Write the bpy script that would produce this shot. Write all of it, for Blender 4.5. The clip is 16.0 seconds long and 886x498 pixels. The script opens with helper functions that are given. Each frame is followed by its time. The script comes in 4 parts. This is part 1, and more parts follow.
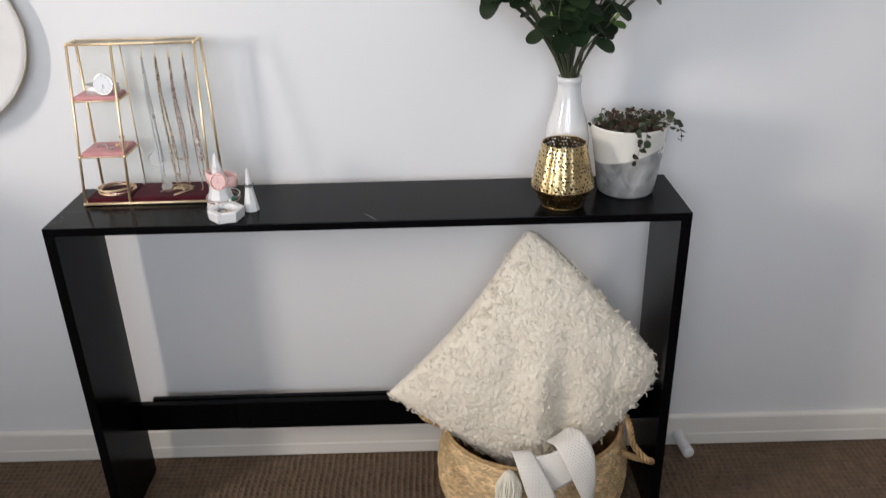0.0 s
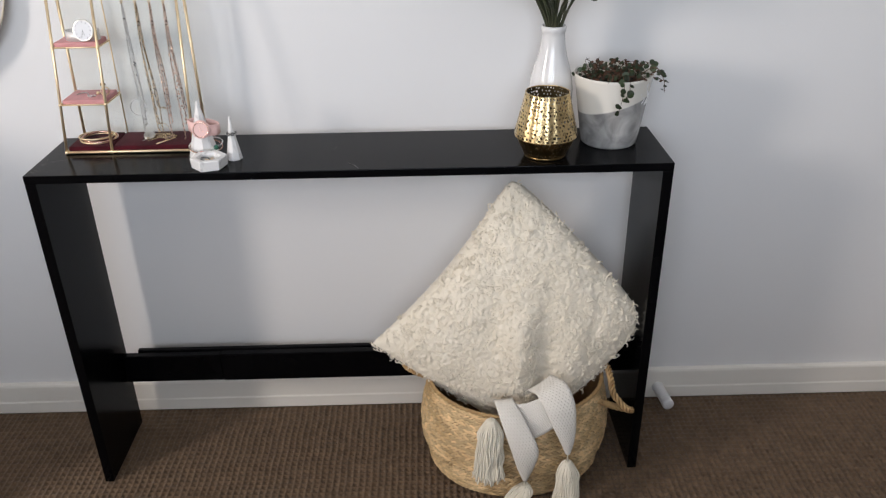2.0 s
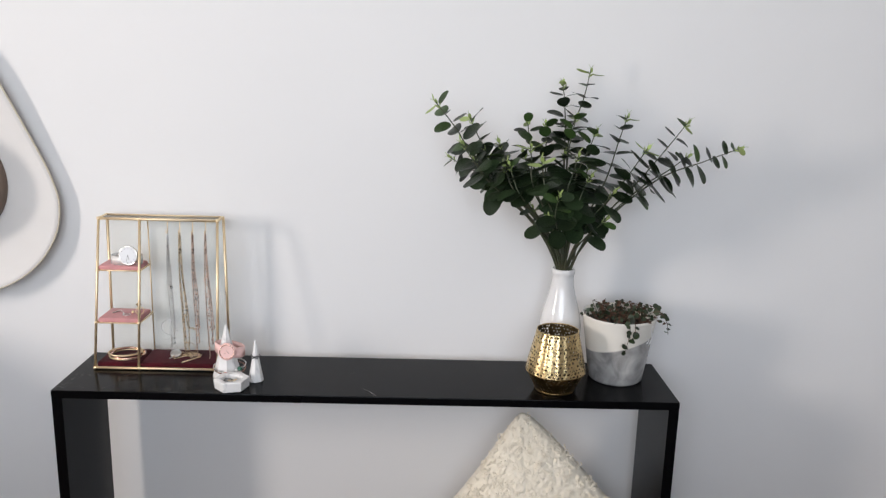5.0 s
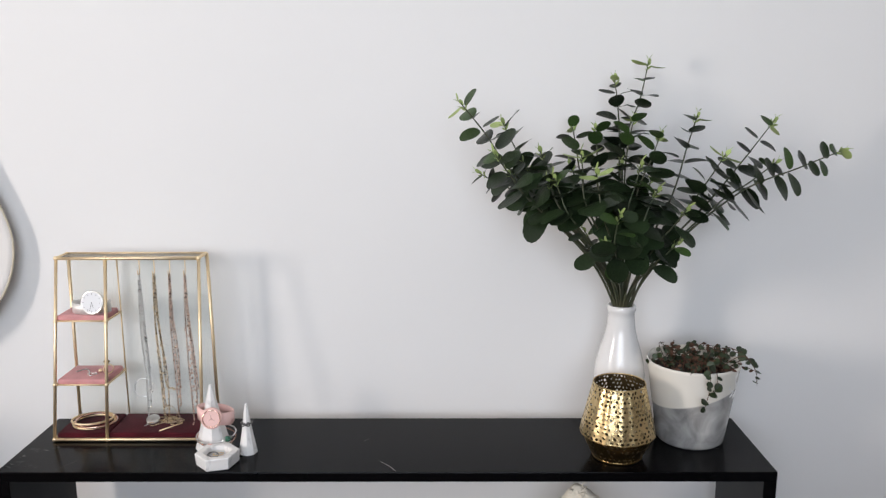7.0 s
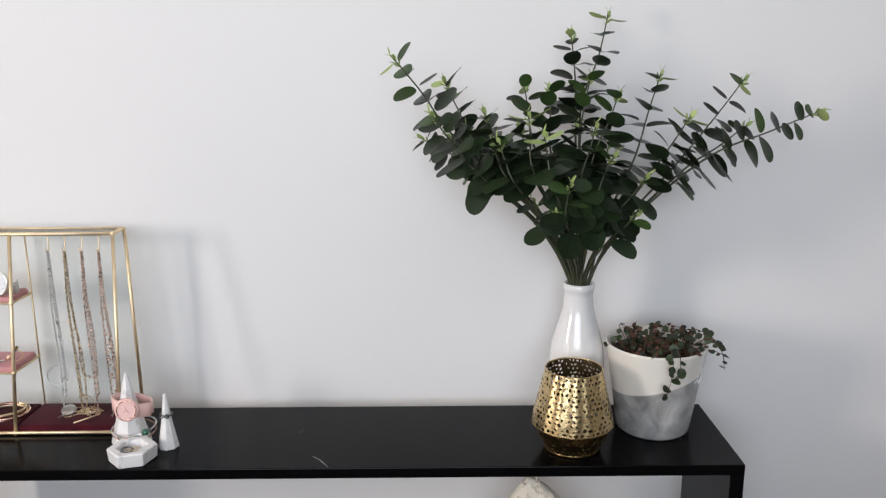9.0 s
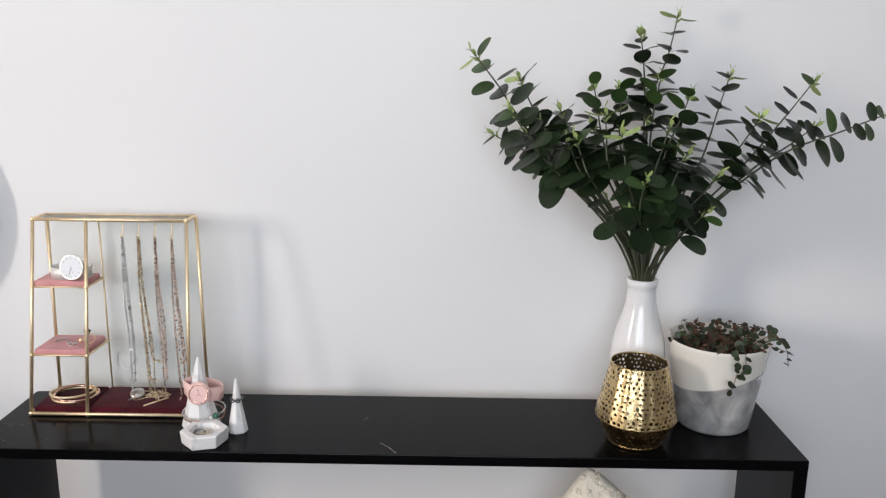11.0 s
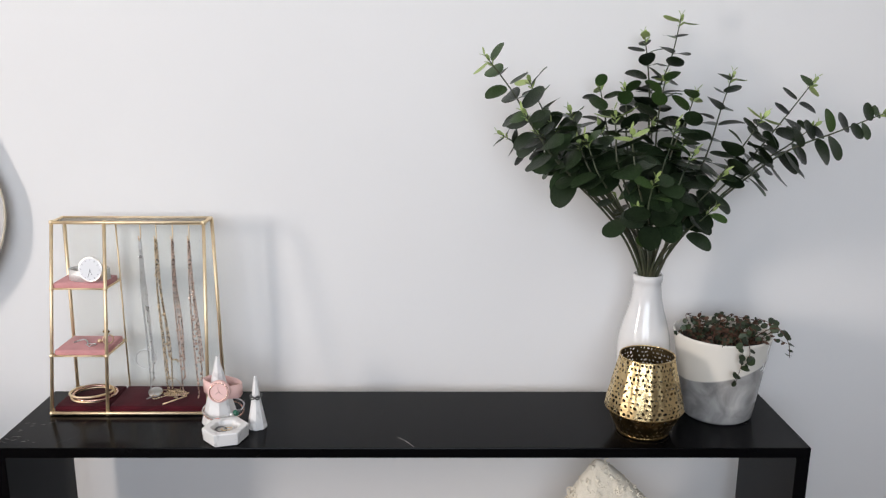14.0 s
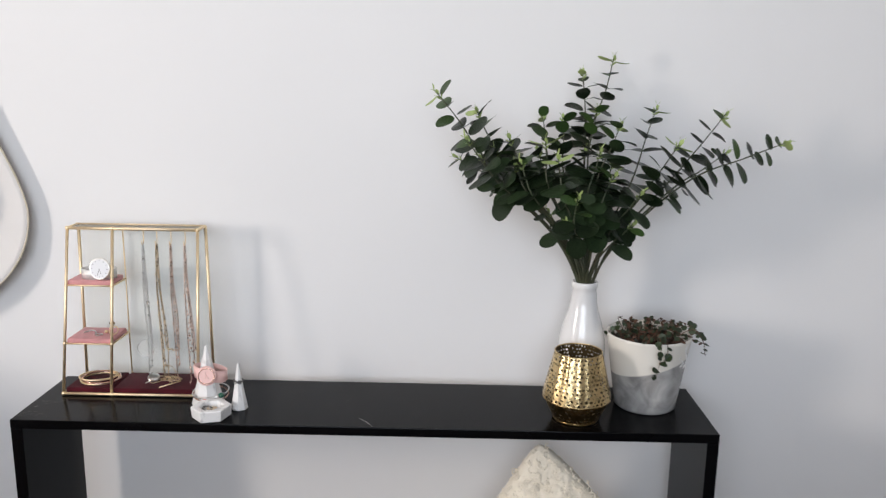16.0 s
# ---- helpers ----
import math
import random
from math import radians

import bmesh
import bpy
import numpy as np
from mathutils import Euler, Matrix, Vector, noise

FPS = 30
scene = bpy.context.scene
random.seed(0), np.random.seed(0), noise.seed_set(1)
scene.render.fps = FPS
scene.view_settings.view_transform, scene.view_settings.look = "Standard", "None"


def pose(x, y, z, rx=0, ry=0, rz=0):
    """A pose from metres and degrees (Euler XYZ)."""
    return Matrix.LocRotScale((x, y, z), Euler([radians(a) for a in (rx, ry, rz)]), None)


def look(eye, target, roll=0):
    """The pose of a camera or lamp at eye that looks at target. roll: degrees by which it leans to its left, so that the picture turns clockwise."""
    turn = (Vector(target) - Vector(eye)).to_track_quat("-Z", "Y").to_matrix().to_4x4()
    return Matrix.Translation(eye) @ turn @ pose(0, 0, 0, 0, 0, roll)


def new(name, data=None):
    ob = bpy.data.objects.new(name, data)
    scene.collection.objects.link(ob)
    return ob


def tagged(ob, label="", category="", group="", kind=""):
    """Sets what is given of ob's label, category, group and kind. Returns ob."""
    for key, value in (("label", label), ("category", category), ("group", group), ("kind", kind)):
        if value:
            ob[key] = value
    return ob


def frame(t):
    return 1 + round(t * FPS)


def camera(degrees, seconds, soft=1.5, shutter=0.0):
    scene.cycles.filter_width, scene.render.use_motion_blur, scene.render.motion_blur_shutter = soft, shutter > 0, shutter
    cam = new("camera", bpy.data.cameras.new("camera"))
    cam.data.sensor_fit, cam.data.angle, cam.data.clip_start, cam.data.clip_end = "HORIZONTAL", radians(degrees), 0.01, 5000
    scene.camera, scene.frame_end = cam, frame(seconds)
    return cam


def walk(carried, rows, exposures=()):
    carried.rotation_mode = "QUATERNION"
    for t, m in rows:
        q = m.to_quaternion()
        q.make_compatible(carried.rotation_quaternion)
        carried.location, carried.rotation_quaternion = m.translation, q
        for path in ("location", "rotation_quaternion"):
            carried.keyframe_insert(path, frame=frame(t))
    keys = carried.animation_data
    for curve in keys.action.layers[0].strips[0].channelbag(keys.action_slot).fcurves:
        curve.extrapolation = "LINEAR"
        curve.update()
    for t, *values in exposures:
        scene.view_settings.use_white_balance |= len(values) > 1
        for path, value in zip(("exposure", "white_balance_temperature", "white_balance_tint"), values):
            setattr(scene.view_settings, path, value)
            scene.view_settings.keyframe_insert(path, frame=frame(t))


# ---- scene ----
cam = camera(57.7, 16.0, soft=1.25, shutter=0.4)
PATH = [
    (0, (0.133, -1.599, 1.323), (0.139, 0.21, 0.469), -1.4),
    (0.5, (0.142, -1.616, 1.31), (0.166, 0.155, 0.382), -0.7),
    (1, (0.141, -1.622, 1.3), (0.167, 0.136, 0.347), -0.7),
    (1.5, (0.142, -1.618, 1.301), (0.173, 0.137, 0.342), -0.9),
    (2, (0.142, -1.621, 1.294), (0.175, 0.152, 0.369), -0.8),
    (2.5, (0.143, -1.623, 1.296), (0.164, 0.154, 0.38), -1.0),
    (3, (0.134, -1.637, 1.305), (0.15, 0.158, 0.423), -0.4),
    (3.5, (0.129, -1.656, 1.316), (0.142, 0.158, 0.474), -0.1),
    (4, (0.137, -1.673, 1.326), (0.132, 0.201, 0.626), 0.3),
    (4.5, (0.115, -1.684, 1.351), (0.128, 0.223, 0.749), 0.5),
    (5, (0.108, -1.671, 1.363), (0.146, 0.278, 0.915), 1.6),
    (7.5, (0.097, -1.317, 1.309), (0.075, 0.645, 0.922), -0.5),
    (8, (0.124, -1.286, 1.31), (0.079, 0.671, 0.9), 0.1),
    (8.5, (0.153, -1.272, 1.3), (0.117, 0.68, 0.866), -0.5),
    (9, (0.173, -1.262, 1.288), (0.184, 0.687, 0.841), -0.3),
    (9.5, (0.167, -1.268, 1.289), (0.111, 0.68, 0.843), -1.1),
    (10, (0.149, -1.275, 1.278), (0.082, 0.674, 0.836), -0.7),
    (12.5, (0.028, -1.295, 1.288), (0.106, 0.651, 0.836), 2.4),
    (13, (0.033, -1.301, 1.292), (0.123, 0.644, 0.833), 1.8),
    (13.5, (0.045, -1.31, 1.288), (0.091, 0.638, 0.835), 0.5),
    (14, (0.045, -1.316, 1.291), (0.067, 0.632, 0.837), 0.3),
    (14.5, (0.031, -1.299, 1.298), (0.091, 0.648, 0.848), 1.4),
    (15, (0.039, -1.317, 1.316), (0.13, 0.632, 0.874), 1.4),
    (15.5, (0.095, -1.406, 1.314), (0.095, 0.551, 0.905), 1.0),
    (16, (0.148, -1.5, 1.315), (0.121, 0.457, 0.905), 0.9),
]
walk(cam, [(t, look(eye, target, roll)) for t, eye, target, roll in PATH], exposures=[(0.0, 0.0, 6590, 13), (16.0, 0.0, 6590, 13)])

# ---- world, windows' light, exposure ----
world = bpy.data.worlds.new("sky")
world.use_nodes = True
scene.world = world
wn = world.node_tree.nodes
sky = wn.new("ShaderNodeTexSky")
sky.sky_type, sky.sun_disc, sky.sun_elevation, sky.sun_rotation = "NISHITA", False, radians(38), radians(20)
world.node_tree.links.new(sky.outputs[0], wn["Background"].inputs[0])
wn["Background"].inputs[1].default_value = 0.1
scene.view_settings.exposure = 0.0


def window_light(name, m, width, height, watts, colour):
    lamp = bpy.data.lights.new(name, "AREA")
    lamp.shape, lamp.size, lamp.size_y, lamp.energy, lamp.color = "RECTANGLE", width, height, watts, colour
    ob = new(name, lamp)
    ob.matrix_world = m
    return ob


WALL = 0.030                       # face of the wall behind the table
LEFT, RIGHT, BACK, HIGH = -2.24, 2.6, -3.7, 2.9
window_light("daylight_side", look((LEFT + 0.04, -1.62, 1.50), (1.2, -2.7, 1.2)), 0.50, 0.64, 53, (1.0, 0.935, 0.87))
window_light("daylight_back", look((-0.20, BACK + 0.04, 1.80), (0.15, 0.0, 1.5)), 2.2, 1.3, 64, (0.80, 0.89, 1.0))


# ---- materials ----
def mat(name, colour, rough=0.5, metal=0.0, var=0.12, scale=12.0, bump=0.15, bscale=180.0, second=None, rvar=0.1, coat=0.0, sheen=0.0, depth=0.001, spread=None, spec=0.5, trans=0.0, island=0.0):
    """A surface with variation at two scales: broad stains and fine grain."""
    m = bpy.data.materials.new(name)
    m.use_nodes = True
    nt = m.node_tree
    N, L = nt.nodes, nt.links
    bsdf = N["Principled BSDF"]
    geo = N.new("ShaderNodeTexCoord")
    big, fine = N.new("ShaderNodeTexNoise"), N.new("ShaderNodeTexNoise")
    big.inputs["Scale"].default_value, big.inputs["Detail"].default_value = scale, 6
    fine.inputs["Scale"].default_value, fine.inputs["Detail"].default_value = bscale, 3
    for n in (big, fine):
        L.new(geo.outputs["Object"], n.inputs["Vector"])
    mix = N.new("ShaderNodeMix")
    mix.data_type = "RGBA"
    a = [c * (1 - var) for c in colour]
    b = list(second) if second else [min(1, c * (1 + var)) for c in colour]
    mix.inputs["A"].default_value, mix.inputs["B"].default_value = (*a, 1), (*b, 1)
    ramp = N.new("ShaderNodeMapRange")
    ramp.inputs["From Min"].default_value, ramp.inputs["From Max"].default_value = 0.3, 0.7
    L.new(big.outputs["Fac"], ramp.inputs["Value"])
    L.new(ramp.outputs[0], mix.inputs["Factor"])
    out = mix.outputs["Result"]
    if spread:
        info, hsv = N.new("ShaderNodeObjectInfo"), N.new("ShaderNodeHueSaturation")
        mr = N.new("ShaderNodeMapRange")
        mr.inputs["To Min"].default_value, mr.inputs["To Max"].default_value = 1 - spread, 1 + spread
        L.new(info.outputs["Random"], mr.inputs["Value"])
        L.new(mr.outputs[0], hsv.inputs["Value"])
        L.new(out, hsv.inputs["Color"])
        out = hsv.outputs["Color"]
    if island:
        piece, hsv = N.new("ShaderNodeNewGeometry"), N.new("ShaderNodeHueSaturation")
        mr = N.new("ShaderNodeMapRange")
        mr.inputs["To Min"].default_value, mr.inputs["To Max"].default_value = 1 - island, 1 + island
        L.new(piece.outputs["Random Per Island"], mr.inputs["Value"])
        L.new(mr.outputs[0], hsv.inputs["Value"])
        L.new(out, hsv.inputs["Color"])
        out = hsv.outputs["Color"]
    L.new(out, bsdf.inputs["Base Color"])
    rr = N.new("ShaderNodeMapRange")
    rr.inputs["To Min"].default_value, rr.inputs["To Max"].default_value = max(0.02, rough - rvar), min(1, rough + rvar)
    L.new(big.outputs["Fac"], rr.inputs["Value"])
    L.new(rr.outputs[0], bsdf.inputs["Roughness"])
    bsdf.inputs["Metallic"].default_value = metal
    bsdf.inputs["Specular IOR Level"].default_value = spec
    bsdf.inputs["Coat Weight"].default_value = coat
    bsdf.inputs["Coat Roughness"].default_value = 0.05
    bsdf.inputs["Sheen Weight"].default_value = sheen
    if bump:
        bp = N.new("ShaderNodeBump")
        bp.inputs["Strength"].default_value, bp.inputs["Distance"].default_value = bump, depth
        L.new(fine.outputs["Fac"], bp.inputs["Height"])
        L.new(bp.outputs[0], bsdf.inputs["Normal"])
    if trans:
        tl, ms = N.new("ShaderNodeBsdfTranslucent"), N.new("ShaderNodeMixShader")
        ms.inputs[0].default_value = trans
        L.new(out, tl.inputs["Color"])
        L.new(bsdf.outputs[0], ms.inputs[1])
        L.new(tl.outputs[0], ms.inputs[2])
        L.new(ms.outputs[0], N["Material Output"].inputs["Surface"])
    return m


PAINT = mat("wall_paint", (0.80, 0.79, 0.78), 0.6, var=0.015, scale=1.3, bump=0.12, bscale=260, depth=0.0006)
# unseen walls: white paint darkened to grey so less light bounces back
DIMPAINT = mat("dimmed_room_paint", (0.36, 0.35, 0.34), 0.6, var=0.02, scale=1.3, bump=0.12, bscale=260, depth=0.0006)
TRIM = mat("trim_paint", (0.84, 0.80, 0.73), 0.38, var=0.03, scale=5, bump=0.05, bscale=90)
CEILING = mat("ceiling_paint", (0.82, 0.81, 0.79), 0.8, var=0.01)
CARPET = mat("carpet_wool", (0.068, 0.045, 0.029), 0.95, var=0.16, scale=6, second=(0.085, 0.057, 0.037), bump=0.6, bscale=900, sheen=0.15)
LOOPS = mat("carpet_loop_wool", (0.126, 0.078, 0.043), 0.95, var=0.22, scale=40, second=(0.162, 0.102, 0.058), bump=0.6, bscale=1200, sheen=0.15)
BLACK = mat("black_lacquer", (0.0024, 0.0024, 0.0029), 0.19, spec=0.085, var=0.3, scale=5, rvar=0.07, bump=0.06, bscale=70, depth=0.0005)
WORN = mat("scuffed_edge", (0.20, 0.19, 0.18), 0.6, var=0.3, scale=60)
GOLD = mat("brass_wire", (0.96, 0.76, 0.51), 0.50, 1.0, var=0.1, scale=60, rvar=0.08, bump=0.1)
BRASS = mat("gilded_sheet", (0.72, 0.545, 0.285), 0.28, 1.0, var=0.15, scale=40, rvar=0.08, bump=0.25, bscale=160, depth=0.0012)
# darker brass on the candle holder's inner faces and hole rims
INNERBRASS = mat("dark_brass_inside", (0.12, 0.085, 0.04), 0.55, 0.8, var=0.3, scale=60, bump=0.1)
DARKBRASS = mat("tarnished_gilding", (0.27, 0.18, 0.075), 0.34, 1.0, var=0.2, scale=60, rvar=0.08, bump=0.2)
CHAINGOLD = mat("gold_chain", (0.80, 0.65, 0.45), 0.28, 1.0, var=0.25, scale=300, bump=0)
ROSECHAIN = mat("rose_chain", (0.82, 0.62, 0.52), 0.28, 1.0, var=0.25, scale=300, bump=0)
ROSEGOLD = mat("rose_gold", (0.83, 0.55, 0.45), 0.22, 1.0, var=0.1, scale=90, bump=0)
SILVER = mat("silver_metal", (0.86, 0.86, 0.85), 0.30, 1.0, var=0.1, scale=90, bump=0)
DARKSILVER = mat("oxidised_silver", (0.18, 0.18, 0.18), 0.35, 1.0, var=0.2, scale=90, bump=0)
PINK = mat("pink_velvet", (0.60, 0.285, 0.285), 0.9, var=0.12, scale=30, bump=0.35, bscale=1500, sheen=0.15, spec=0.2)
BURGUNDY = mat("burgundy_velvet", (0.062, 0.006, 0.011), 0.95, var=0.3, scale=30, bump=0.35, bscale=1500, sheen=0.05, spec=0.15)
PINKPLASTIC = mat("pink_silicone", (0.80, 0.52, 0.48), 0.42, var=0.03, scale=20, bump=0.02)
MESHSTEEL = mat("steel_mesh", (0.80, 0.79, 0.77), 0.5, 0.55, var=0.1, scale=300, bump=0.5, bscale=900)
DIAL = mat("white_dial", (0.74, 0.75, 0.77), 0.5, var=0.02, bump=0)
INK = mat("dark_mark", (0.06, 0.06, 0.065), 0.5, bump=0)
GEMPINK = mat("pink_stone", (0.72, 0.42, 0.36), 0.2, var=0.1, scale=60, coat=0.5, bump=0)
GEMGREEN = mat("green_stone", (0.015, 0.10, 0.06), 0.12, var=0.2, scale=60, coat=0.6, bump=0)
CERAMIC = mat("glazed_white", (0.80, 0.785, 0.77), 0.08, var=0.02, scale=8, rvar=0.02, coat=0.2, bump=0.03, bscale=60)
SOIL = mat("potting_soil", (0.035, 0.024, 0.016), 0.95, var=0.4, scale=60, bump=1.0, bscale=260, depth=0.004)
LEAF = mat("eucalyptus_leaf", (0.012, 0.025, 0.011), 0.32, var=0.3, scale=22, second=(0.030, 0.049, 0.021), bump=0.25, bscale=110, spread=0.4, spec=0.3)
LEAFMID = mat("eucalyptus_leaf_mid", (0.030, 0.068, 0.017), 0.42, var=0.2, scale=22, second=(0.058, 0.108, 0.028), bump=0.25, bscale=110, spread=0.35, spec=0.3)
YOUNG = mat("eucalyptus_shoot", (0.32, 0.41, 0.14), 0.5, var=0.2, scale=30, bump=0.1, spread=0.25)
STALK = mat("green_stalk", (0.055, 0.085, 0.04), 0.5, var=0.3, scale=40, second=(0.09, 0.085, 0.05), bump=0.3)
VINE = mat("vine_leaf", (0.013, 0.026, 0.008), 0.5, var=0.3, scale=60, second=(0.028, 0.046, 0.014), bump=0.2, spread=0.4)
DRYVINE = mat("dry_vine", (0.085, 0.036, 0.018), 0.7, var=0.35, scale=60, bump=0.3)
CREAMWOOL = mat("cream_boucle", (0.86, 0.78, 0.635), 0.95, var=0.03, scale=14, second=(0.90, 0.825, 0.69), bump=0.3, bscale=420, sheen=0.3, depth=0.002, island=0.05)
TASSEL = mat("ecru_yarn", (0.82, 0.765, 0.64), 0.9, var=0.05, scale=40, bump=0.3, bscale=700, sheen=0.2)
# darker seagrass: shade in the gaps of the plaiting, put into the colour
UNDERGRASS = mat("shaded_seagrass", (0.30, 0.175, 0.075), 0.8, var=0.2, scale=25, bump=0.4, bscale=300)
SEAGRASS = mat("dried_seagrass", (0.62, 0.415, 0.20), 0.38, var=0.25, scale=25, second=(0.80, 0.595, 0.335), bump=0.4, bscale=300, rvar=0.12, island=0.26)
ROPE = mat("seagrass_rope", (0.45, 0.27, 0.12), 0.65, var=0.25, scale=60, second=(0.56, 0.37, 0.17), bump=0.5, bscale=500)
FELT = mat("ivory_felt", (0.76, 0.73, 0.70), 0.95, var=0.03, scale=9, bump=0.4, bscale=700, sheen=0.25)
BAND = mat("taupe_ribbon", (0.20, 0.145, 0.11), 0.75, var=0.15, scale=30, bump=0.3, bscale=400)
STRAW = mat("beige_braid", (0.62, 0.55, 0.43), 0.8, var=0.1, scale=60, bump=0.6, bscale=300)
PLASTIC = mat("white_plastic", (0.76, 0.75, 0.74), 0.35, var=0.03, bump=0.02)
FRAME = mat("window_frame_paint", (0.78, 0.78, 0.77), 0.4, var=0.02, bump=0.02)


def glass(name, tint):
    """Thin sheet glass: clear through, glossy at a slant."""
    m = bpy.data.materials.new(name)
    m.use_nodes = True
    N, L = m.node_tree.nodes, m.node_tree.links
    N.remove(N["Principled BSDF"])
    clear, gloss, mix, fres = N.new("ShaderNodeBsdfTransparent"), N.new("ShaderNodeBsdfGlossy"), N.new("ShaderNodeMixShader"), N.new("ShaderNodeFresnel")
    clear.inputs["Color"].default_value = (*tint, 1)
    gloss.inputs["Roughness"].default_value = 0.03
    fres.inputs["IOR"].default_value = 1.25
    L.new(fres.outputs[0], mix.inputs[0])
    L.new(clear.outputs[0], mix.inputs[1])
    L.new(gloss.outputs[0], mix.inputs[2])
    L.new(mix.outputs[0], N["Material Output"].inputs["Surface"])
    return m


GLASS = glass("clear_glass", (0.984, 0.994, 0.987))


def marble(name, light, dark, scale, rough):
    """Cast stone with soft clouded veins."""
    m = mat(name, light, rough, var=0.02, scale=10, bump=0.08, bscale=120)
    nt = m.node_tree
    N, L = nt.nodes, nt.links
    co, no, ra, mx = N.new("ShaderNodeTexCoord"), N.new("ShaderNodeTexNoise"), N.new("ShaderNodeMapRange"), N.new("ShaderNodeMix")
    no.inputs["Scale"].default_value, no.inputs["Detail"].default_value, no.inputs["Distortion"].default_value = scale, 8, 1.6
    ra.inputs["From Min"].default_value, ra.inputs["From Max"].default_value = 0.52, 0.66
    mx.data_type = "RGBA"
    mx.inputs["A"].default_value, mx.inputs["B"].default_value = (*light, 1), (*dark, 1)
    L.new(co.outputs["Object"], no.inputs["Vector"])
    L.new(no.outputs["Fac"], ra.inputs["Value"])
    L.new(ra.outputs[0], mx.inputs["Factor"])
    L.new(mx.outputs["Result"], N["Principled BSDF"].inputs["Base Color"])
    return m


MARBLE = marble("white_marble", (0.80, 0.79, 0.775), (0.46, 0.455, 0.45), 26, 0.3)


def pot_glaze():
    """Cream above, clouded grey below, parted by a slanting line with runs."""
    m = mat("two_tone_glaze", (0.7, 0.66, 0.6), 0.22, var=0.02, rvar=0.06, bump=0.1, bscale=60)
    nt = m.node_tree
    N, L = nt.nodes, nt.links
    co, se = N.new("ShaderNodeTexCoord"), N.new("ShaderNodeSeparateXYZ")
    L.new(co.outputs["Object"], se.inputs[0])
    slope = N.new("ShaderNodeMath")
    slope.operation = "MULTIPLY_ADD"
    slope.inputs[1].default_value, slope.inputs[2].default_value = -0.30, -0.084
    L.new(se.outputs["X"], slope.inputs[0])
    total = N.new("ShaderNodeMath")
    total.operation = "ADD"
    L.new(slope.outputs[0], total.inputs[0])
    L.new(se.outputs["Z"], total.inputs[1])
    edge = N.new("ShaderNodeMapRange")
    edge.inputs["From Min"].default_value, edge.inputs["From Max"].default_value = -0.0012, 0.0012
    L.new(total.outputs[0], edge.inputs["Value"])
    no, ra, grey = N.new("ShaderNodeTexNoise"), N.new("ShaderNodeMapRange"), N.new("ShaderNodeMix")
    no.inputs["Scale"].default_value, no.inputs["Detail"].default_value, no.inputs["Distortion"].default_value = 17, 6, 1.2
    ra.inputs["From Min"].default_value, ra.inputs["From Max"].default_value = 0.35, 0.68
    L.new(co.outputs["Object"], no.inputs["Vector"])
    L.new(no.outputs["Fac"], ra.inputs["Value"])
    grey.data_type = "RGBA"
    grey.inputs["A"].default_value, grey.inputs["B"].default_value = (0.23, 0.225, 0.22, 1), (0.53, 0.52, 0.50, 1)
    L.new(ra.outputs[0], grey.inputs["Factor"])
    two = N.new("ShaderNodeMix")
    two.data_type = "RGBA"
    two.inputs["B"].default_value = (0.76, 0.725, 0.655, 1)
    L.new(edge.outputs[0], two.inputs["Factor"])
    L.new(grey.outputs["Result"], two.inputs["A"])
    L.new(two.outputs["Result"], N["Principled BSDF"].inputs["Base Color"])
    return m


GLAZE = pot_glaze()


def knit():
    """Stockinette in rows along the cloth's own length."""
    m = mat("white_knit", (0.84, 0.80, 0.735), 0.9, var=0.03, scale=20, bump=0, sheen=0.2)
    nt = m.node_tree
    N, L = nt.nodes, nt.links
    uv = N.new("ShaderNodeUVMap")
    waves = []
    for turn in (38, -38):
        mp, wv = N.new("ShaderNodeMapping"), N.new("ShaderNodeTexWave")
        mp.inputs["Rotation"].default_value[2] = radians(turn)
        wv.inputs["Scale"].default_value = 46
        wv.inputs["Distortion"].default_value = 0.6
        L.new(uv.outputs[0], mp.inputs[0])
        L.new(mp.outputs[0], wv.inputs[0])
        waves.append(wv)
    mul = N.new("ShaderNodeMath")
    mul.operation = "MULTIPLY"
    L.new(waves[0].outputs["Fac"], mul.inputs[0])
    L.new(waves[1].outputs["Fac"], mul.inputs[1])
    bp = N.new("ShaderNodeBump")
    bp.inputs["Strength"].default_value, bp.inputs["Distance"].default_value = 0.7, 0.0014
    L.new(mul.outputs[0], bp.inputs["Height"])
    L.new(bp.outputs[0], N["Principled BSDF"].inputs["Normal"])
    return m


KNIT = knit()


# ---- building helpers ----
def finish(name, data, material, smooth=True):
    """An object from a bmesh or from (verts, faces)."""
    me = bpy.data.meshes.new(name)
    if isinstance(data, tuple):
        me.from_pydata(data[0], [], data[1])
    else:
        bmesh.ops.recalc_face_normals(data, faces=data.faces)
        data.to_mesh(me)
        data.free()
    me.polygons.foreach_set("use_smooth", [smooth] * len(me.polygons))
    me.update()
    me.materials.append(material)
    return new(name, me)


def part(name, data, material, parent, label="", smooth=True):
    ob = finish(name, data, material, smooth)
    ob.parent = parent
    return tagged(ob, label)


def shared(name, me, m, parent):
    """A piece on a mesh that its likes share."""
    ob = new(name, me)
    ob.parent, ob.matrix_local = parent, m
    return ob


def thing(name, place, label, category, group="", kind=""):
    ob = new(name)
    ob.empty_display_size = 0.02
    ob.location = place
    return tagged(ob, label, category, group, kind)


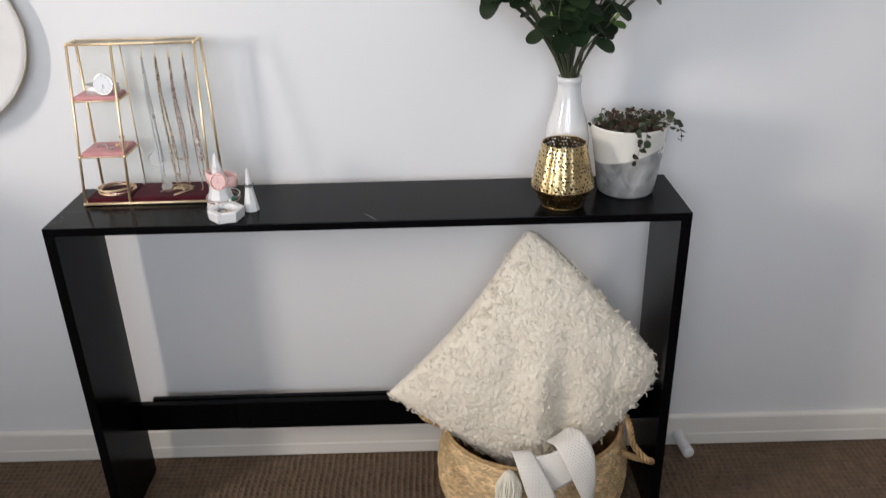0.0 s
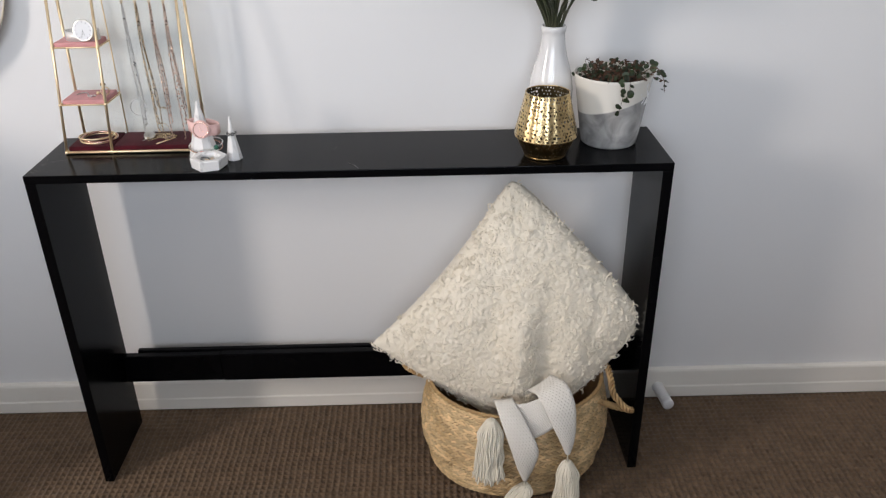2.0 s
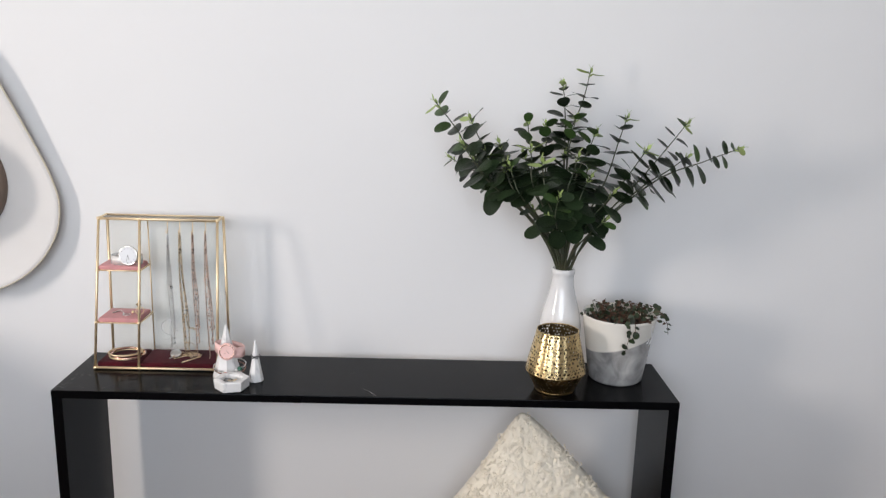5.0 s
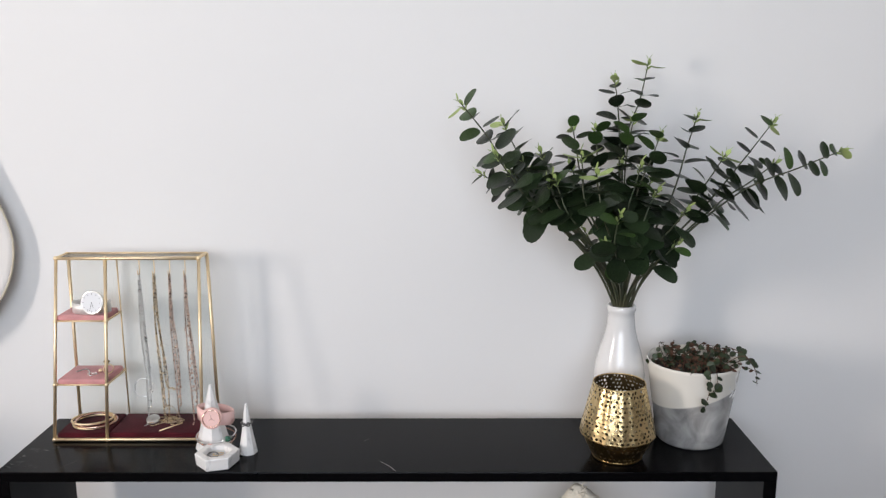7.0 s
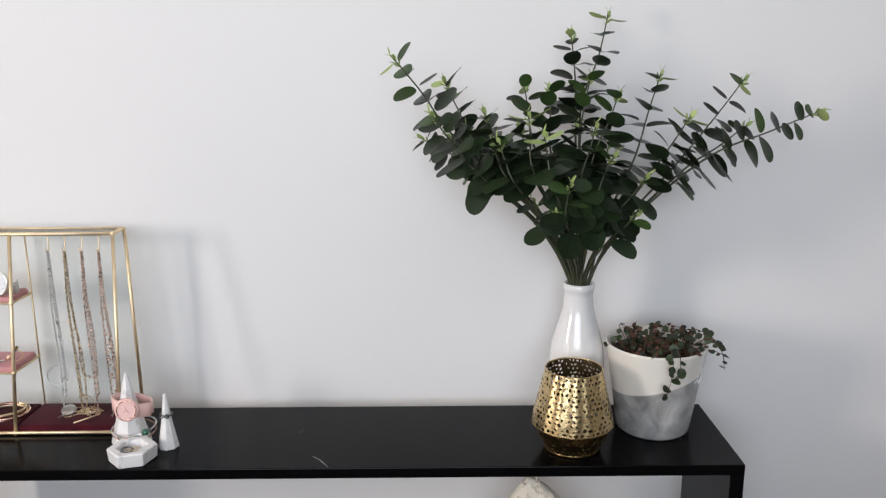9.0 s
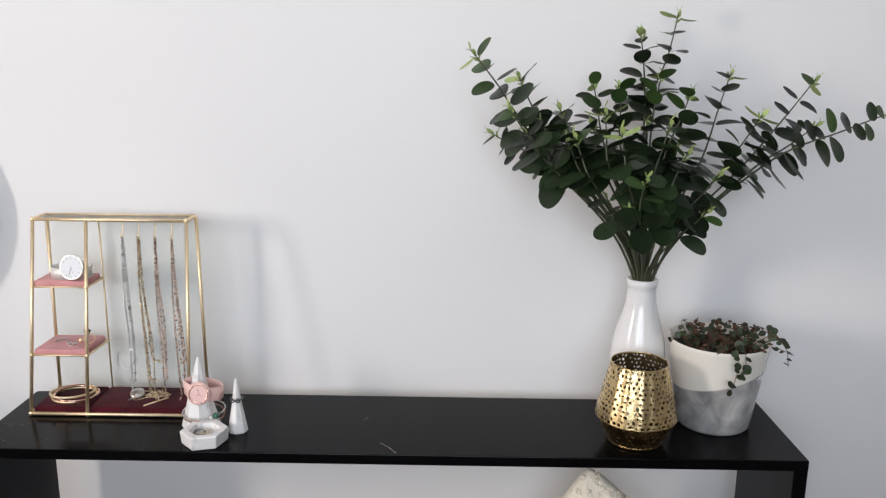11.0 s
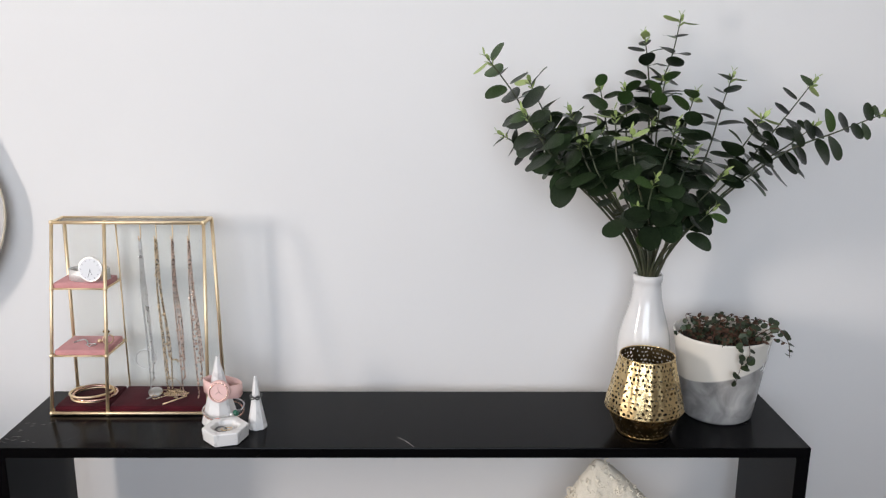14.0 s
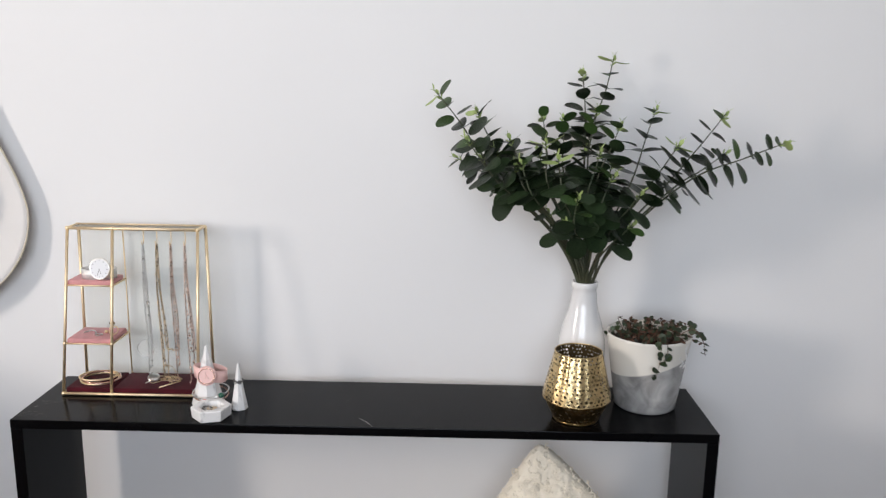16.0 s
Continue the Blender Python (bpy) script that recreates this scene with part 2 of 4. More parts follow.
def box(lo, hi, bevel=0.0, seg=2, bm=None):
    bm2 = bmesh.new()
    bmesh.ops.create_cube(bm2, size=1)
    for v in bm2.verts:
        v.co = Vector([l + (c + 0.5) * (h - l) for l, h, c in zip(lo, hi, v.co)])
    if bevel:
        bmesh.ops.bevel(bm2, geom=bm2.edges[:], offset=bevel, segments=seg, profile=0.5, affect="EDGES")
    if bm is None:
        return bm2
    join(bm, bm2)
    return bm


def join(bm, other):
    me = bpy.data.meshes.new("scrap")
    other.to_mesh(me)
    other.free()
    bm.from_mesh(me)
    bpy.data.meshes.remove(me)


def curve_points(points, n):
    """A smooth line through the points (Catmull-Rom)."""
    p = [Vector(q) for q in points]
    p = [p[0] * 2 - p[1]] + p + [p[-1] * 2 - p[-2]]
    out = []
    for i in range(1, len(p) - 2):
        for k in range(n):
            t = k / n
            a, b, c, d = p[i - 1], p[i], p[i + 1], p[i + 2]
            out.append(0.5 * ((2 * b) + (c - a) * t + (2 * a - 5 * b + 4 * c - d) * t * t + (3 * b - a - 3 * c + d) * t ** 3))
    return out + [p[-2]]


def tube(points, radius, sides=6, taper=1.0, closed=False, verts=None, faces=None):
    """A round bar along points; adds to verts and faces where they are given."""
    verts, faces = ([], []) if verts is None else (verts, faces)
    pts = [Vector(p) for p in points]
    n, start = len(pts), len(verts)
    ref = Vector((0.13, 0.27, 0.95))
    for i, p in enumerate(pts):
        if closed:
            d = pts[(i + 1) % n] - pts[i - 1]
        else:
            d = pts[min(i + 1, n - 1)] - pts[max(i - 1, 0)]
        d.normalize()
        if closed or i == 0:
            u = d.cross(ref)
            if u.length < 0.15:
                u = d.cross(Vector((1, 0.1, 0)))
        else:
            u = u - d * u.dot(d)
        u.normalize()
        w = d.cross(u)
        r = radius * (1 + (taper - 1) * i / max(1, n - 1))
        for k in range(sides):
            a = math.tau * k / sides
            verts.append(tuple(p + (u * math.cos(a) + w * math.sin(a)) * r))
    for i in range(n if closed else n - 1):
        j = (i + 1) % n
        for k in range(sides):
            q = (k + 1) % sides
            faces.append((start + i * sides + k, start + i * sides + q, start + j * sides + q, start + j * sides + k))
    if not closed:
        faces.append(tuple(start + k for k in reversed(range(sides))))
        faces.append(tuple(start + (n - 1) * sides + k for k in range(sides)))
    return verts, faces


def lathe(profile, n=48, sx=1.0, sy=1.0, verts=None, faces=None, wobble=None):
    """A turned body from (radius, height) pairs."""
    verts, faces = ([], []) if verts is None else (verts, faces)
    start = len(verts)
    for r, z in profile:
        for k in range(n):
            a = math.tau * k / n
            f = wobble(a, z) if wobble else 1.0
            verts.append((r * f * sx * math.cos(a), r * f * sy * math.sin(a), z))
    for i in range(len(profile) - 1):
        for k in range(n):
            q = (k + 1) % n
            faces.append((start + i * n + k, start + i * n + q, start + (i + 1) * n + q, start + (i + 1) * n + k))
    return verts, faces


def ring_points(r, n, centre=(0, 0, 0), tilt=None):
    m = tilt or Matrix()
    return [Vector(centre) + m @ Vector((r * math.cos(math.tau * k / n), r * math.sin(math.tau * k / n), 0)) for k in range(n)]


def facing(direction, normal):
    """A turn whose x is the direction and whose z is near the normal."""
    x = Vector(direction).normalized()
    z = Vector(normal)
    z = (z - x * z.dot(x)).normalized()
    y = z.cross(x)
    return Matrix((x, y, z)).transposed().to_4x4()


# ---- room ----
wall = finish("wall_north", box((LEFT - 0.1, WALL, 0), (RIGHT + 0.1, WALL + 0.12, HIGH)), PAINT, False)
tagged(wall, "white painted plaster wall behind the table", "wall", kind="structure")


def wall_with_window(name, horizontal, at, outwards, lo, hi, a, b, sill, head, label):
    """A wall with an opening from a to b, sill to head."""
    bm = bmesh.new()
    near, far = sorted((at, at + outwards * 0.14))
    for p, q, z0, z1 in ((lo, a, 0, HIGH), (b, hi, 0, HIGH), (a, b, 0, sill), (a, b, head, HIGH)):
        if horizontal:
            box((p, near, z0), (q, far, z1), bm=bm)
        else:
            box((near, p, z0), (far, q, z1), bm=bm)
    return tagged(finish(name, bm, DIMPAINT, False), label, "wall", kind="structure")


wall_with_window("wall_west", False, LEFT, -1, BACK, WALL, -2.02, -1.22, 1.10, 1.90, "unseen side wall with a window opening, greyed to cut bounced light")
wall_with_window("wall_south", True, BACK, -1, LEFT, RIGHT, -1.40, 1.00, 1.05, 2.55, "unseen back wall with a window opening, greyed to cut bounced light")
tagged(finish("wall_east", box((RIGHT, BACK, 0), (RIGHT + 0.12, WALL, HIGH)), DIMPAINT, False), "unseen plain side wall, greyed to cut bounced light", "wall", kind="structure")
# unseen stepped block, added to keep side light off the lower left
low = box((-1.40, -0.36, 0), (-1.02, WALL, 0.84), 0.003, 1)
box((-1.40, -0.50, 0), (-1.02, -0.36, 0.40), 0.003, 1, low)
tagged(finish("shade_block_low", low, PAINT, False), "unseen low stepped block added to shade the wall and carpet at left", "wall", kind="structure")
# added behind the camera to hold the back window's light off low surfaces
tagged(finish("shade_wall_half", box((LEFT, -2.08, 0), (RIGHT, -1.96, 1.00), 0.003, 1), DIMPAINT, False), "unseen half-height wall added to shade the lower part of the room", "wall", kind="structure")
tagged(finish("ceiling", box((LEFT - 0.1, BACK - 0.1, HIGH), (RIGHT + 0.1, WALL + 0.1, HIGH + 0.1)), CEILING, False), "flat white painted ceiling", "ceiling", kind="structure")


def window(name, m, width, height, label):
    w = thing(name, (0, 0, 0), label, "window", kind="structure")
    w.matrix_world = m
    bm = bmesh.new()
    h, v = width / 2, height / 2
    for lo, hi in (((-h, -0.03, -v), (-h + 0.05, 0.03, v)), ((h - 0.05, -0.03, -v), (h, 0.03, v)), ((-h + 0.05, -0.03, v - 0.05), (h - 0.05, 0.03, v)), ((-h + 0.05, -0.03, -v), (h - 0.05, 0.03, -v + 0.05)), ((-0.025, -0.028, -v + 0.05), (0.025, 0.028, v - 0.05))):
        box(lo, hi, 0.004, 1, bm)
    part("window_frame", bm, FRAME, w, "white painted frame", False)
    for s in (-1, 1):
        part("pane", box((min(s * 0.025, s * (h - 0.05)), -0.003, -v + 0.05), (max(s * 0.025, s * (h - 0.05)), 0.003, v - 0.05)), GLASS, w, "clear glass", False)
    return w


window("window_1", pose(LEFT - 0.09, -1.62, 1.50, 0, 0, 90), 0.8, 0.8, "white framed window with two clear panes")
window("window_2", pose(-0.20, BACK - 0.09, 1.80, 0, 0, 0), 2.4, 1.5, "white framed window with two clear panes")


def baseboard(name, lo, hi):
    """A skirting with a fine bead under its top edge."""
    prof = [(0, 0), (-0.014, 0), (-0.014, 0.030), (-0.0125, 0.034), (-0.0125, 0.077), (-0.0105, 0.082), (-0.006, 0.084), (0, 0.084)]
    verts, faces = [], []
    for x in (lo, hi):
        verts += [(x, WALL - 0.0005 + y, z) for y, z in prof]
    n = len(prof)
    for k in range(n - 1):
        faces.append((k, k + 1, n + k + 1, n + k))
    return tagged(finish(name, (verts, faces), TRIM, False), "cream painted wooden skirting board", "skirting board", kind="structure")


baseboard("baseboard", LEFT, RIGHT)

floor = finish("floor", box((LEFT, BACK, -0.08), (RIGHT, WALL, -0.007)), CARPET, False)
tagged(floor, "brown looped wool carpet with a ribbed square weave", "carpet", kind="structure")


def carpet_loops():
    """Waffle-woven wool: a raised lattice round small pits, in the stretch of floor before the wall."""
    rng = np.random.default_rng(4)
    pitch, fine = 0.0145, 6
    nx, ny = int(2.55 / pitch) * fine, int(0.50 / pitch) * fine
    gx, gy = np.meshgrid(np.arange(nx), np.arange(ny))
    x, y = gx / fine, gy / fine
    wide = rng.normal(0, 1, (ny // fine + 2, nx // fine + 2))
    cell = wide[gy // fine, gx // fine]
    pit = np.clip(0.5 - 0.5 * np.cos(math.tau * x), 0, 1) * np.clip(0.5 - 0.5 * np.cos(math.tau * y), 0, 1)
    z = -0.0005 - (0.0062 + 0.0009 * cell) * pit ** 0.8 + 0.0007 * np.cos(math.tau * x * 2) * (1 - pit) + rng.normal(0, 0.00028, x.shape)
    px = -1.13 + (x + 0.05 * np.sin(y * 0.9)) * pitch
    py = WALL - 0.016 - (ny - 1) / fine * pitch + (y + 0.05 * np.sin(x * 0.7)) * pitch
    v = np.stack([px, py, z], -1).reshape(-1, 3)
    k = (gy * nx + gx)[:-1, :-1].ravel()
    f = np.stack([k, k + 1, k + nx + 1, k + nx], -1)
    ob = part("pile", (v.tolist(), f.tolist()), LOOPS, floor, "brown wool loops in a square waffle weave", True)
    return tagged(ob, kind="stuff")


carpet_loops()

# ---- console table ----
TOP, FRONT, REAR, HALF = 0.741, -0.238, -0.030, 0.60


def console_table():
    t = thing("console_table", (0, 0, 0), "narrow black lacquered console table with panel legs against the wall", "table")
    top = part("tabletop", box((-HALF, FRONT, TOP - 0.016), (HALF, REAR, TOP), 0.0012, 2), BLACK, t, "scratched glossy black top", False)
    for s in (-1, 1):
        part("leg", box((min(s * HALF, s * (HALF - 0.020)), FRONT + 0.0005, 0), (max(s * HALF, s * (HALF - 0.020)), REAR - 0.0005, TOP - 0.0165), 0.0012, 2), BLACK, t, "", False)
    part("stretcher", box((-HALF + 0.0205, -0.058, 0.141), (-0.3545, -0.040, 0.213), 0.002, 2), BLACK, t, "", False)
    part("stretcher", box((-0.3535, -0.0588, 0.1402), (HALF - 0.0205, -0.040, 0.214), 0.002, 2), BLACK, t, "", False)
    part("rear_batten", box((-HALF + 0.050, -0.0385, 0.146), (HALF - 0.050, REAR + 0.004, 0.217), 0.002, 2), BLACK, t, "", False)
    for pts, w in ((((-0.010, -0.202), (0.004, -0.216), (0.016, -0.2345)), 0.0009), (((-0.043, -0.128), (-0.036, -0.116)), 0.0007), (((-0.51, -0.225), (-0.49, -0.20)), 0.0005), (((0.52, -0.15), (0.535, -0.157)), 0.0006)):
        verts, faces = [], []
        for k, (x, y) in enumerate(pts):
            ww = w * (0.5 if k in (0, len(pts) - 1) else 1)
            verts += [(x - ww, y - ww * 0.5, TOP + 0.0003), (x + ww, y + ww * 0.5, TOP + 0.0003)]
        for k in range(len(pts) - 1):
            faces.append((2 * k, 2 * k + 1, 2 * k + 3, 2 * k + 2))
        part("scratch", (verts, faces), WORN, top, "pale scratch", False)
    rng = random.Random(31)
    for k in range(16):
        x, y = rng.uniform(-0.594, -0.545), rng.uniform(-0.228, -0.150)
        l, a, w = rng.uniform(0.002, 0.008), rng.uniform(-0.6, 0.9), rng.uniform(0.0003, 0.0007)
        d, n = Vector((math.cos(a), math.sin(a), 0)) * l, Vector((-math.sin(a), math.cos(a), 0)) * w
        p = Vector((x, y, TOP + 0.0003))
        part("scuff", ([tuple(q) for q in (p - d, p - n, p + d, p + n)], [(0, 1, 2, 3)]), WORN, top, "dull scuff", False)
    return t


console_table()


# ---- things on the table ----
def bottle():
    """White milk-bottle vase."""
    p = [(0.0, 0.0), (0.034, 0.0), (0.038, 0.003), (0.0405, 0.02), (0.0425, 0.08), (0.0425, 0.100), (0.040, 0.120), (0.0345, 0.142), (0.028, 0.163), (0.0238, 0.182), (0.0220, 0.200), (0.0216, 0.207), (0.0232, 0.209), (0.0240, 0.213), (0.0238, 0.218), (0.0222, 0.2205), (0.0196, 0.2195), (0.0188, 0.214), (0.0188, 0.15), (0.03, 0.09), (0.03, 0.01), (0.0, 0.008)]
    ob = finish("bottle_vase", lathe(p, 56), CERAMIC)
    ob.location = (0.388, -0.073, TOP + 0.0002)
    return tagged(ob, "glossy white ceramic bottle vase holding eucalyptus stems", "vase")


bottle()


def lantern():
    """Pierced tealight holder: a flared fluted upper shell on a narrower pierced bowl."""
    rng = random.Random(5)
    t = thing("candle_holder", (0.366, -0.178, TOP), "gold pierced metal candle holder on the black table", "candle holder")

    def shell(prof, cols, rows, size, flutes):
        verts, faces = [], []

        def at(u, v):
            s = v * (len(prof) - 1)
            i = min(int(s), len(prof) - 2)
            r = prof[i][0] + (prof[i + 1][0] - prof[i][0]) * (s - i)
            z = prof[i][1] + (prof[i + 1][1] - prof[i][1]) * (s - i)
            a = math.tau * u
            r *= 1 + flutes * math.cos(a * 15)
            return (r * math.cos(a), r * math.sin(a), z)

        for j in range(rows):
            for i in range(cols):
                off = 0.5 * (j % 2)
                u0, u1, v0, v1 = (i + off) / cols, (i + off + 1) / cols, j / rows, (j + 1) / rows
                um, vm = (u0 + u1) / 2, (v0 + v1) / 2
                ring = [(u0, v0), (um, v0), (u1, v0), (u1, vm), (u1, v1), (um, v1), (u0, v1), (u0, vm)]
                s = min(0.9, size * (rng.uniform(0.7, 1.3) if rng.random() < 0.8 else rng.uniform(0.2, 0.4)))
                turn, sq = rng.uniform(0, math.pi), rng.uniform(0.45, 0.85)
                jx, jy = (rng.uniform(-1, 1) * max(0.0, 0.92 - s) for _ in range(2))
                du, dv = (u1 - u0) / 2, (v1 - v0) / 2
                hole = []
                for k in range(8):
                    a = math.tau * k / 8 - math.pi * 0.75
                    x, y = math.cos(a - turn), math.sin(a - turn) * sq
                    x, y = x * math.cos(turn) - y * math.sin(turn), x * math.sin(turn) + y * math.cos(turn)
                    hole.append((um + (x * s + jx) * du, vm + (y * s + jy) * dv))
                o = len(verts)
                verts += [at(*q) for q in ring + hole]
                for k in range(8):
                    q = (k + 1) % 8
                    faces.append((o + k, o + q, o + 8 + q, o + 8 + k))
        bm = bmesh.new()
        me = bpy.data.meshes.new("scrap")
        me.from_pydata(verts, [], faces)
        bm.from_mesh(me)
        bpy.data.meshes.remove(me)
        bmesh.ops.remove_doubles(bm, verts=bm.verts, dist=0.00005)
        return bm

    upper = part("shell", shell([(0.0590, 0.041), (0.0560, 0.056), (0.0521, 0.0725), (0.0482, 0.089), (0.0443, 0.1055), (0.0404, 0.122)], 44, 12, 0.70, 0.013), BRASS, t, "flared fluted gold shell with pierced leaf holes")
    lower = part("bowl", shell([(0.0395, 0.003), (0.0430, 0.011), (0.0505, 0.025), (0.0560, 0.039)], 34, 5, 0.82, 0.0), DARKBRASS, t, "dark gold pierced bowl")
    for o in (upper, lower):
        sol = o.modifiers.new("sheet", "SOLIDIFY")
        sol.thickness, sol.offset = 0.0009, -1
        o.data.materials.append(INNERBRASS)
        sol.material_offset, sol.material_offset_rim = 1, 1
        o.modifiers.new("edge", "EDGE_SPLIT").split_angle = radians(38)
    v, f = [], []
    tube(ring_points(0.0404, 48, (0, 0, 0.1225)), 0.0011, 6, closed=True, verts=v, faces=f)
    part("rim", (v, f), BRASS, t)
    part("seam", tube(ring_points(0.0578, 48, (0, 0, 0.0400)), 0.0013, 6, closed=True), DARKBRASS, t)
    part("base", lathe([(0.0, 0.0), (0.0385, 0.0), (0.0400, 0.002), (0.0400, 0.0045), (0.037, 0.0055), (0.0, 0.005)], 40), DARKBRASS, t)
    return t


lantern()


def plant_pot():
    p = [(0.0, 0.0), (0.050, 0.0), (0.0545, 0.004), (0.0572, 0.02), (0.0675, 0.09), (0.0740, 0.132), (0.0752, 0.1365), (0.0742, 0.139), (0.0722, 0.138), (0.0702, 0.133), (0.067, 0.118), (0.0, 0.116)]
    t = thing("plant_pot", (0.501, -0.112, TOP), "cream and grey marbled ceramic pot with a trailing vine", "plant pot")
    part("pot", lathe(p, 64), GLAZE, t, "cream glaze over clouded grey, parted by a slanting line")
    rng = random.Random(8)
    verts, faces = [], []
    # two runs of glaze on the side, thick at their lower ends
    for turn, z0, z1, fat in ((-38, 0.131, 0.084, 0.0056), (-50, 0.112, 0.090, 0.0038)):
        o, steps = len(verts), 9
        for j in range(steps + 1):
            z = z0 + (z1 - z0) * j / steps
            a = radians(turn - 5 * math.sin(j * 0.8) + 0.6 * j)
            r = 0.0572 + (z - 0.02) / 0.112 * 0.0168 - 0.001
            wide = fat * (0.45 + 0.55 * j / steps + 0.2 * math.sin(j * 1.7)) * (1 if j < steps else 0.35)
            c, d, e = Vector((r * math.cos(a), r * math.sin(a), z)), Vector((-math.sin(a), math.cos(a), 0)), Vector((math.cos(a), math.sin(a), 0))
            verts += [tuple(c + d * math.cos(q) * wide + e * math.sin(q) * wide * 0.5) for q in (math.tau * k / 8 for k in range(8))]
        for j in range(steps):
            for k in range(8):
                q = (k + 1) % 8
                faces.append((o + j * 8 + k, o + j * 8 + q, o + j * 8 + 8 + q, o + j * 8 + 8 + k))
        faces.append(tuple(o + steps * 8 + k for k in range(8)))
    part("glaze_run", (verts, faces), CERAMIC, t, "thick white glaze drip")
    n = 22
    sv, sf = [], []
    for j in range(7):
        r = 0.0672 * j / 6
        for k in range(n):
            a = math.tau * k / n
            sv.append((r * math.cos(a), r * math.sin(a), 0.121 + rng.uniform(-0.003, 0.004) * (j < 6)))
    for j in range(6):
        for k in range(n):
            q = (k + 1) % n
            sf.append((j * n + k, j * n + q, (j + 1) * n + q, (j + 1) * n + k))
    part("soil", (sv, sf), SOIL, t, "dark potting soil")
    return t


plant_pot()


def leaf_mesh(name, material, width, cup, notch=0.0, fold=0.0):
    """A blade along x, one unit long."""
    rows = [(1 - math.cos(math.pi * k / 8)) / 2 for k in range(9)]
    verts, faces = [], []
    for u in rows:
        h = width * 0.5 * math.sqrt(max(0.0, 1 - (2 * u - 1) ** 2)) * (1.06 - 0.12 * u) + 0.008
        z = cup * (u - 0.5) ** 2
        verts += [(u, -h, z + fold * h), (u, 0, z), (u, h, z + fold * h)]
    for i in range(len(rows) - 1):
        o = i * 3
        faces += [(o, o + 3, o + 4, o + 1), (o + 1, o + 4, o + 5, o + 2)]
    me = bpy.data.meshes.new(name)
    me.from_pydata(verts, [], faces)
    me.polygons.foreach_set("use_smooth", [True] * len(faces))
    me.materials.append(material)
    return me


BLADES = [leaf_mesh("leaf", LEAF, 0.86, -0.22, fold=0.12), leaf_mesh("leaf", LEAF, 0.80, 0.22, fold=0.18), leaf_mesh("leaf", LEAFMID, 0.82, -0.15, fold=0.10)]
SHOOTS = [leaf_mesh("shoot", YOUNG, 0.58, 0.3, fold=0.2), leaf_mesh("shoot", YOUNG, 0.40, -0.2, fold=0.25)]
MOUTH = Vector((0.388, -0.073, TOP + 0.219))


def eucalyptus_stem(via, tip, size, first, rng):
    """A stem from the bottle's mouth through one point to its tip; pairs of leaves stand across it."""
    via, tip = Vector(via), Vector(tip)
    t = thing("eucalyptus_stem", MOUTH - Vector((0, 0, 0.12)), "artificial eucalyptus stem with round dark green leaves", "plant", "eucalyptus stems in the bottle")
    base = t.location.copy()
    out = via - MOUTH
    a = math.atan2(out.y, out.x)
    lip = MOUTH + Vector((math.cos(a), math.sin(a), 0)) * rng.uniform(0.007, 0.015)
    low = MOUTH + Vector((-math.cos(a) * 0.010, -math.sin(a) * 0.010, -0.11))
    rise = lip.lerp(via, 0.45) + Vector((-out.x * 0.10, 0, 0.008))
    line = curve_points([low, lip, rise, via, via.lerp(tip, 0.55) + Vector((rng.uniform(-0.004, 0.004), 0, rng.uniform(-0.003, 0.004))), tip], 10)
    part("stalk", tube([p - base for p in line], 0.0026, 5, 0.30), STALK, t, "thin green stalk")
    body = line[10:]
    runs = [0.0]
    for p, q in zip(body, body[1:]):
        runs.append(runs[-1] + (q - p).length)
    length = runs[-1]
    pairs = max(4, int(length * (1 - first) / (0.0245 if out.x > 0.09 else 0.0205)))
    roll = rng.uniform(0, math.pi)
    for k in range(pairs):
        late = (k + 0.4) / pairs
        want = length * (first + (1 - first) * late)
        i = max(j for j in range(len(body) - 1) if runs[j] <= want)
        p = body[i].lerp(body[i + 1], (want - runs[i]) / max(1e-6, runs[i + 1] - runs[i]))
        d = (body[i + 1] - body[i]).normalized()
        u = d.cross(Vector((0.1, -0.95, 0.25))).normalized()
        w = d.cross(u)
        grow = size * (1.0 - 0.40 * max(0.0, late - 0.3) / 0.7)
        turn = roll + k * math.pi / 2 + rng.uniform(-0.35, 0.35)
        inner = 1 - late
        if p.z < (1.135 if tip.x < 0.32 and tip.z > 1.15 else 1.045):
            continue
        for side in (0, math.pi):
            b = turn + side + rng.uniform(-0.25, 0.25)
            out_dir = u * math.cos(b) + w * math.sin(b) + d * rng.uniform(-0.05, 0.16 if out.x > 0.09 else 0.38)
            out_dir.z -= 0.12 * inner * rng.random()
            normal = d + Vector((rng.uniform(-0.3, 0.3), rng.uniform(-0.50, 0.12) * (0.25 + inner), rng.uniform(-0.15, 0.35))) * (0.22 if out.x > 0.09 else 1.0)
            blade = BLADES[2] if (late > 0.60 and rng.random() < 0.35) or rng.random() < 0.03 else BLADES[rng.randrange(2)]
            g = grow * rng.uniform(0.84, 1.12)
            if late > 0.90:
                blade = SHOOTS[0] if rng.random() < 0.6 else BLADES[2]
            if p.y + out_dir.normalized().y * g > WALL - 0.006:
                out_dir.y = -abs(out_dir.y) * 0.3
            m = Matrix.Translation(p - base + out_dir.normalized() * 0.003) @ facing(out_dir, normal) @ Matrix.Scale(g, 4)
            shared("leaf", blade, m, t)
    d = (body[-1] - body[-3]).normalized()
    u = d.cross(Vector((0.1, -0.95, 0.25))).normalized()
    w = d.cross(u)
    for k in range(7):
        b = k * 2.4
        o = (u * math.cos(b) + w * math.sin(b)) * (0.5 + 0.1 * k) + d
